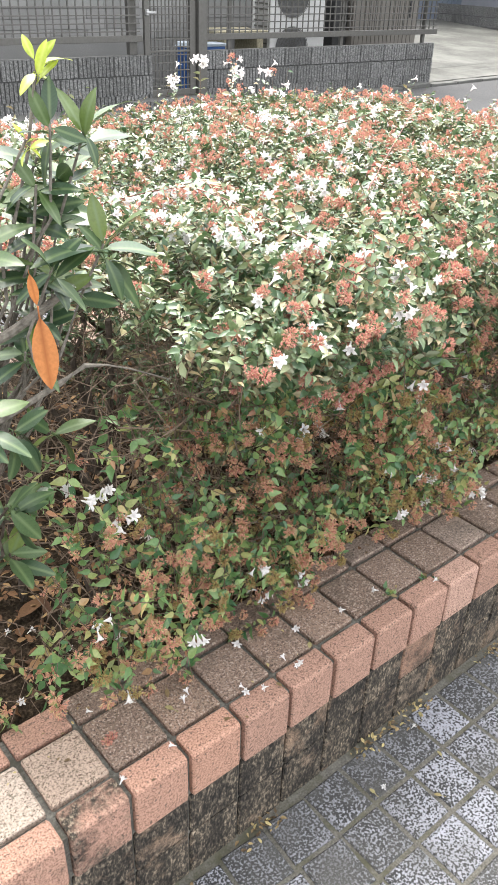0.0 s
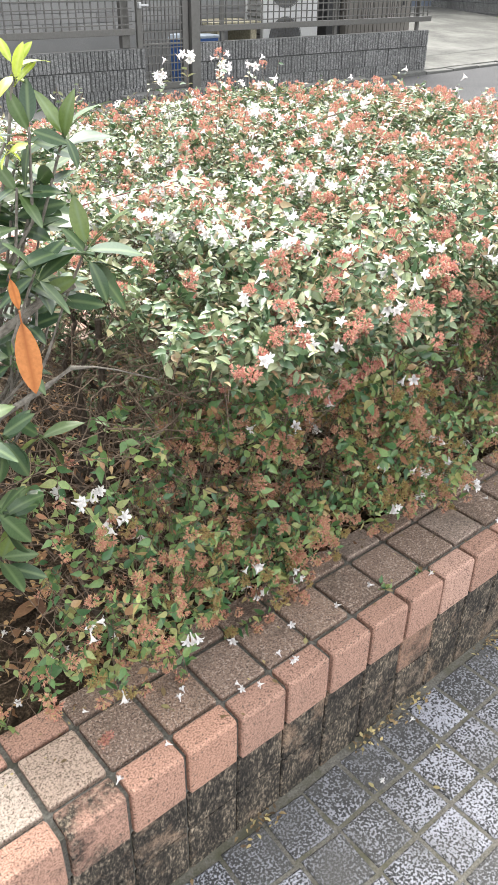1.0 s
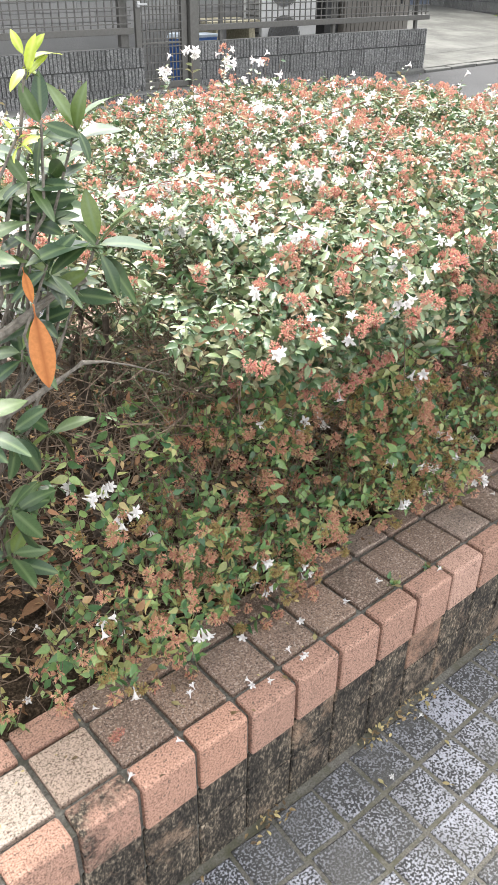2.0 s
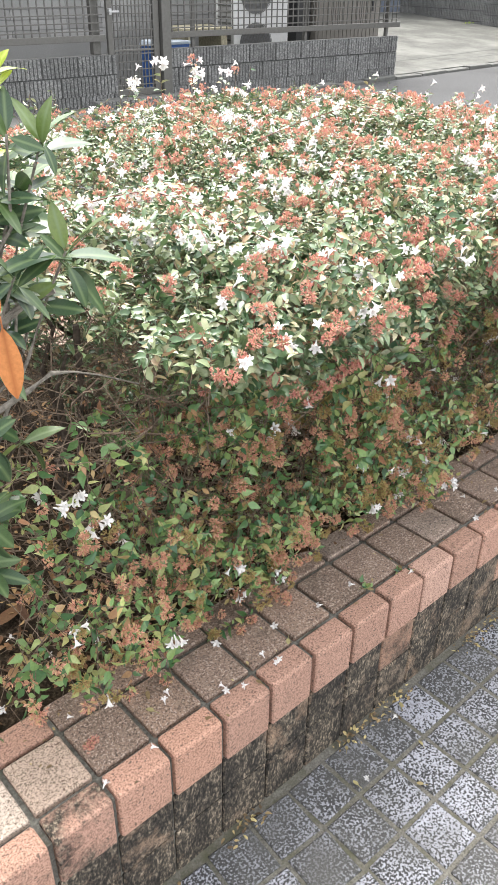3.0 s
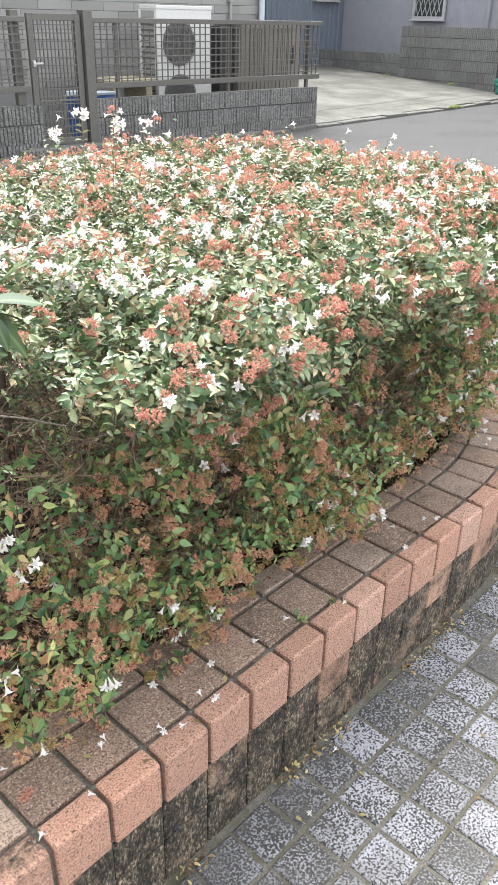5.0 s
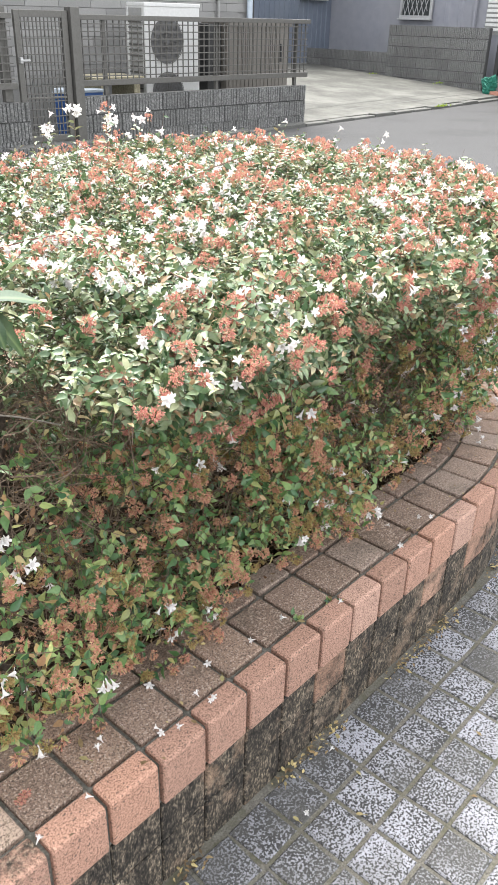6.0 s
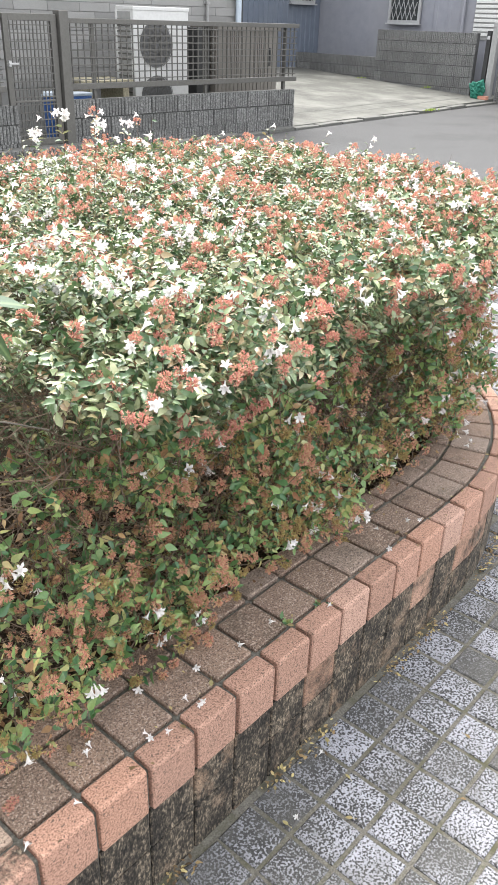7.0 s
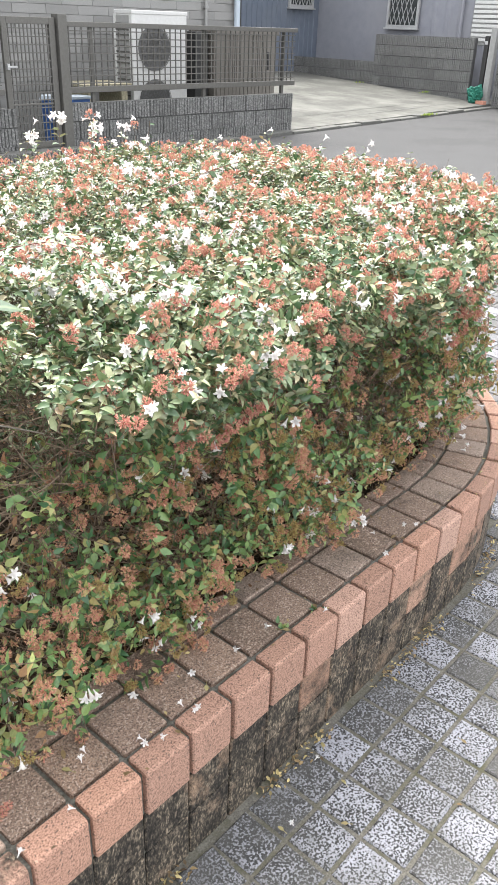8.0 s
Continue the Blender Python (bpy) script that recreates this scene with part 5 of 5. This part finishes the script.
for spots, z, where in ((ON_RIM, TOP + 0.006, "on the planter's tiled rim"), (ON_SOIL, 0.298, "on the planter soil"), (ON_PAVING, 0.006, "on the paving tiles")):
    for x, y in spots:
        lie("fallen_flower", FALLEN[int(r.integers(0, 2))], x, y, z, float(r.uniform(0.6, 0.85)), "withered white trumpet flower lying " + where, "flower", 78, "fallen flowers")
FALLEN_LEAF = [broad_leaf(0.02, 0.011, 0.1, 141, M_FALLEN), broad_leaf(0.026, 0.012, 0.25, 142, M_FALLEN)]
for x, y in ((0.437, 0.82), (0.424, 0.777), (0.49, 0.711), (0.598, 0.716), (0.701, 0.767), (0.907, 0.774), (1.005, 0.773), (1.337, 0.817), (1.75, 0.838)):
    lie("fallen_leaf", FALLEN_LEAF[int(r.integers(0, 2))], x, y, TOP + 0.003, float(r.uniform(0.5, 0.8)), "small yellowed leaf lying on the planter's tiled rim", "leaf", 0, "fallen leaves")
for x, y in ((0.763, 0.615), (0.864, 0.54), (1.053, 0.42), (0.8, 0.685), (0.966, 0.69), (0.93, 0.6), (1.2, 0.5)):
    lie("fallen_leaf", FALLEN_LEAF[int(r.integers(0, 2))], x, y, 0.004, float(r.uniform(0.5, 0.75)), "small yellowed leaf lying on the paving tiles", "leaf", 0, "fallen leaves")
lie("dead_leaf", broad_leaf(0.06, 0.025, 0.15, 143, M_BROWNLEAF), 0.375, 0.97, 0.30, 1.0, "large orange-brown dead leaf on the planter soil", "leaf", 12, "fallen leaves")
lie("dead_leaf", broad_leaf(0.075, 0.028, 0.2, 144, M_LITTER), 0.30, 1.12, 0.30, 1.0, "large brown dead leaf on the planter soil", "leaf", 8, "fallen leaves")
s = r.uniform(S0 + 0.6, S_ARC + 0.9, 1100)
s = np.array([a for a in s if noise.noise(Vector((a * 7, 2.0, 0.5))) > float(r.normal(0.1, 0.15))])
n = len(s)
spots = np.array([(*rim(a, -abs(float(r.normal(0.0, 0.017))))[0].xy, 0.002 + 0.003 * float(r.uniform(0, 1))) for a in s])
crumbs = placed(LEAF_V, LEAF_F, spots, np.c_[r.normal(0, 1, (n, 2)), r.normal(0, 0.2, n)], np.c_[r.normal(0, 0.4, (n, 2)), np.ones(n)], r.uniform(0.005, 0.016, n))
tagged(new("debris", tri_mesh("debris", *crumbs, M_FALLENBITS)), "yellow leaf crumbs gathered along the planter's foot", "debris", kind="stuff")
n = 150
spots = []
for _ in range(n):
    q = rim(float(r.uniform(S0 + 0.8, S_ARC + 1.0)), float(r.uniform(0.0, 0.22)))[0]
    spots.append((q.x, q.y, TOP + 0.002))
crumbs = placed(LEAF_V, LEAF_F, np.array(spots), np.c_[r.normal(0, 1, (n, 2)), r.normal(0, 0.1, n)], np.c_[r.normal(0, 0.3, (n, 2)), np.ones(n)], r.uniform(0.004, 0.012, n))
tagged(new("rim_debris", tri_mesh("rim_debris", *crumbs, M_FALLENBITS)), "dry leaf crumbs on the planter's tiled rim", "debris", kind="stuff")

# ---- small things by the houses ----
M_BLUEPLASTIC = grainy("blue_plastic", [(0.3, (0.015, 0.07, 0.25)), (0.7, (0.03, 0.1, 0.3))], 30, 0.4, None, 0)
M_WOOD = grainy("weathered_wood", [(0.3, (0.2, 0.18, 0.12)), (0.7, (0.38, 0.35, 0.25))], 40, 0.85, None, 0.4)
M_NET = grainy("green_net", [(0.3, (0.005, 0.09, 0.06)), (0.7, (0.01, 0.16, 0.11))], 90, 0.7, None, 0.8, 0.01)
bucket = thing("blue_bin", "blue plastic bin with a pale lid behind the gate", "bin")
bm = bmesh.new()
bmesh.ops.create_cone(bm, cap_ends=True, segments=24, radius1=0.13, radius2=0.16, depth=0.5, matrix=Matrix.Translation((5.23, 8.32, 0.27)))
part("body", bm, M_BLUEPLASTIC, bucket)
bm = bmesh.new()
bmesh.ops.create_cone(bm, cap_ends=True, segments=24, radius1=0.17, radius2=0.15, depth=0.04, matrix=Matrix.Translation((5.23, 8.32, 0.54)))
part("lid", bm, M_PIPEBLUE, bucket)
crate = thing("blue_crate", "low blue plastic crate behind the block wall", "crate")
part("body", boxed(5.32, 8.2, 0.02, 5.62, 8.4, 0.52, 0.01), M_BLUEPLASTIC, crate)
part("rim", boxed(5.30, 8.18, 0.52, 5.64, 8.42, 0.55, 0.008), M_PIPEBLUE, crate)
stack = thing("plank_stack", "weathered planks lying on trestle blocks behind the fence", "planks")
for k in range(4):
    part("plank", boxed(5.6, 8.3 + 0.13 * k, 0.63 + 0.004 * (k % 2), 6.3, 8.42 + 0.13 * k, 0.66 + 0.004 * (k % 2), 0.004), M_WOOD, stack)
for x in (5.68, 6.15):
    part("trestle", boxed(x, 8.32, 0.02, x + 0.09, 8.78, 0.63, 0.006), M_WOOD, stack)
bm = bmesh.new()
bmesh.ops.create_icosphere(bm, subdivisions=4, radius=0.15, matrix=Matrix.Translation((15.28, 8.98, 0.22)) @ Matrix.Diagonal((1.0, 0.9, 1.1, 1)))
for vtx in bm.verts:
    vtx.co += (vtx.co - Vector((15.28, 8.98, 0.2))) * (0.5 * noise.noise(vtx.co * 9) + 0.35 * noise.noise(vtx.co * 30))
tagged(part("green_net", bm, M_NET), "crumpled green net heaped at the foot of the pillar", "net")
M_CLAY = grainy("red_clay", [(0.3, (0.35, 0.16, 0.11)), (0.7, (0.45, 0.22, 0.16))], 60, 0.9)
tagged(part("loose_brick", boxed(15.2, 8.72, 0.05, 15.32, 8.9, 0.12, 0.006), M_CLAY), "pinkish loose brick beside the green net", "brick")
M_WEED = leafy("weed_leaf", [(0.0, (0.15, 0.25, 0.03)), (1.0, (0.3, 0.38, 0.05))], 0.5, 0.3)
for wx, wy, wz, wn, label in ((12.55, 8.2, 0.03, 26, "small bright green weed growing in the kerb joint"), (15.25, 11.9, 0.24, 16, "small dry weed at the foot of the block wall"), (15.3, 10.2, 0.16, 16, "small weed at the foot of the boundary wall")):
    c = np.tile([wx, wy, wz], (wn, 1)) + np.c_[r.normal(0, 0.09, wn), r.normal(0, 0.02, wn), np.zeros(wn)]
    wv, wf = placed(LEAF_V, LEAF_F, c, np.c_[r.normal(0, 0.7, (wn, 2)), np.ones(wn)], r.normal(0, 1, (wn, 3)), r.uniform(0.03, 0.06, wn))
    tagged(new("weed", tri_mesh("weed", wv, wf, M_WEED)), label, "weed")
for wx, wy in ((1.01, 0.774), (0.914, 0.784)):
    n = 12
    c = np.tile([wx, wy, TOP - 0.004], (n, 1)) + np.c_[r.normal(0, 0.007, (n, 2)), np.zeros(n)]
    wv, wf = placed(LEAF_WIDE, WIDE_F, c, np.c_[r.normal(0, 0.9, (n, 2)), np.full(n, 0.6)], np.c_[r.normal(0, 0.4, (n, 2)), np.ones(n)], r.uniform(0.009, 0.018, n))
    tagged(new("weed", tri_mesh("weed", wv, wf, M_OLDLEAF)), "tiny leafy weed in a joint of the planter's rim", "weed", kind="stuff")
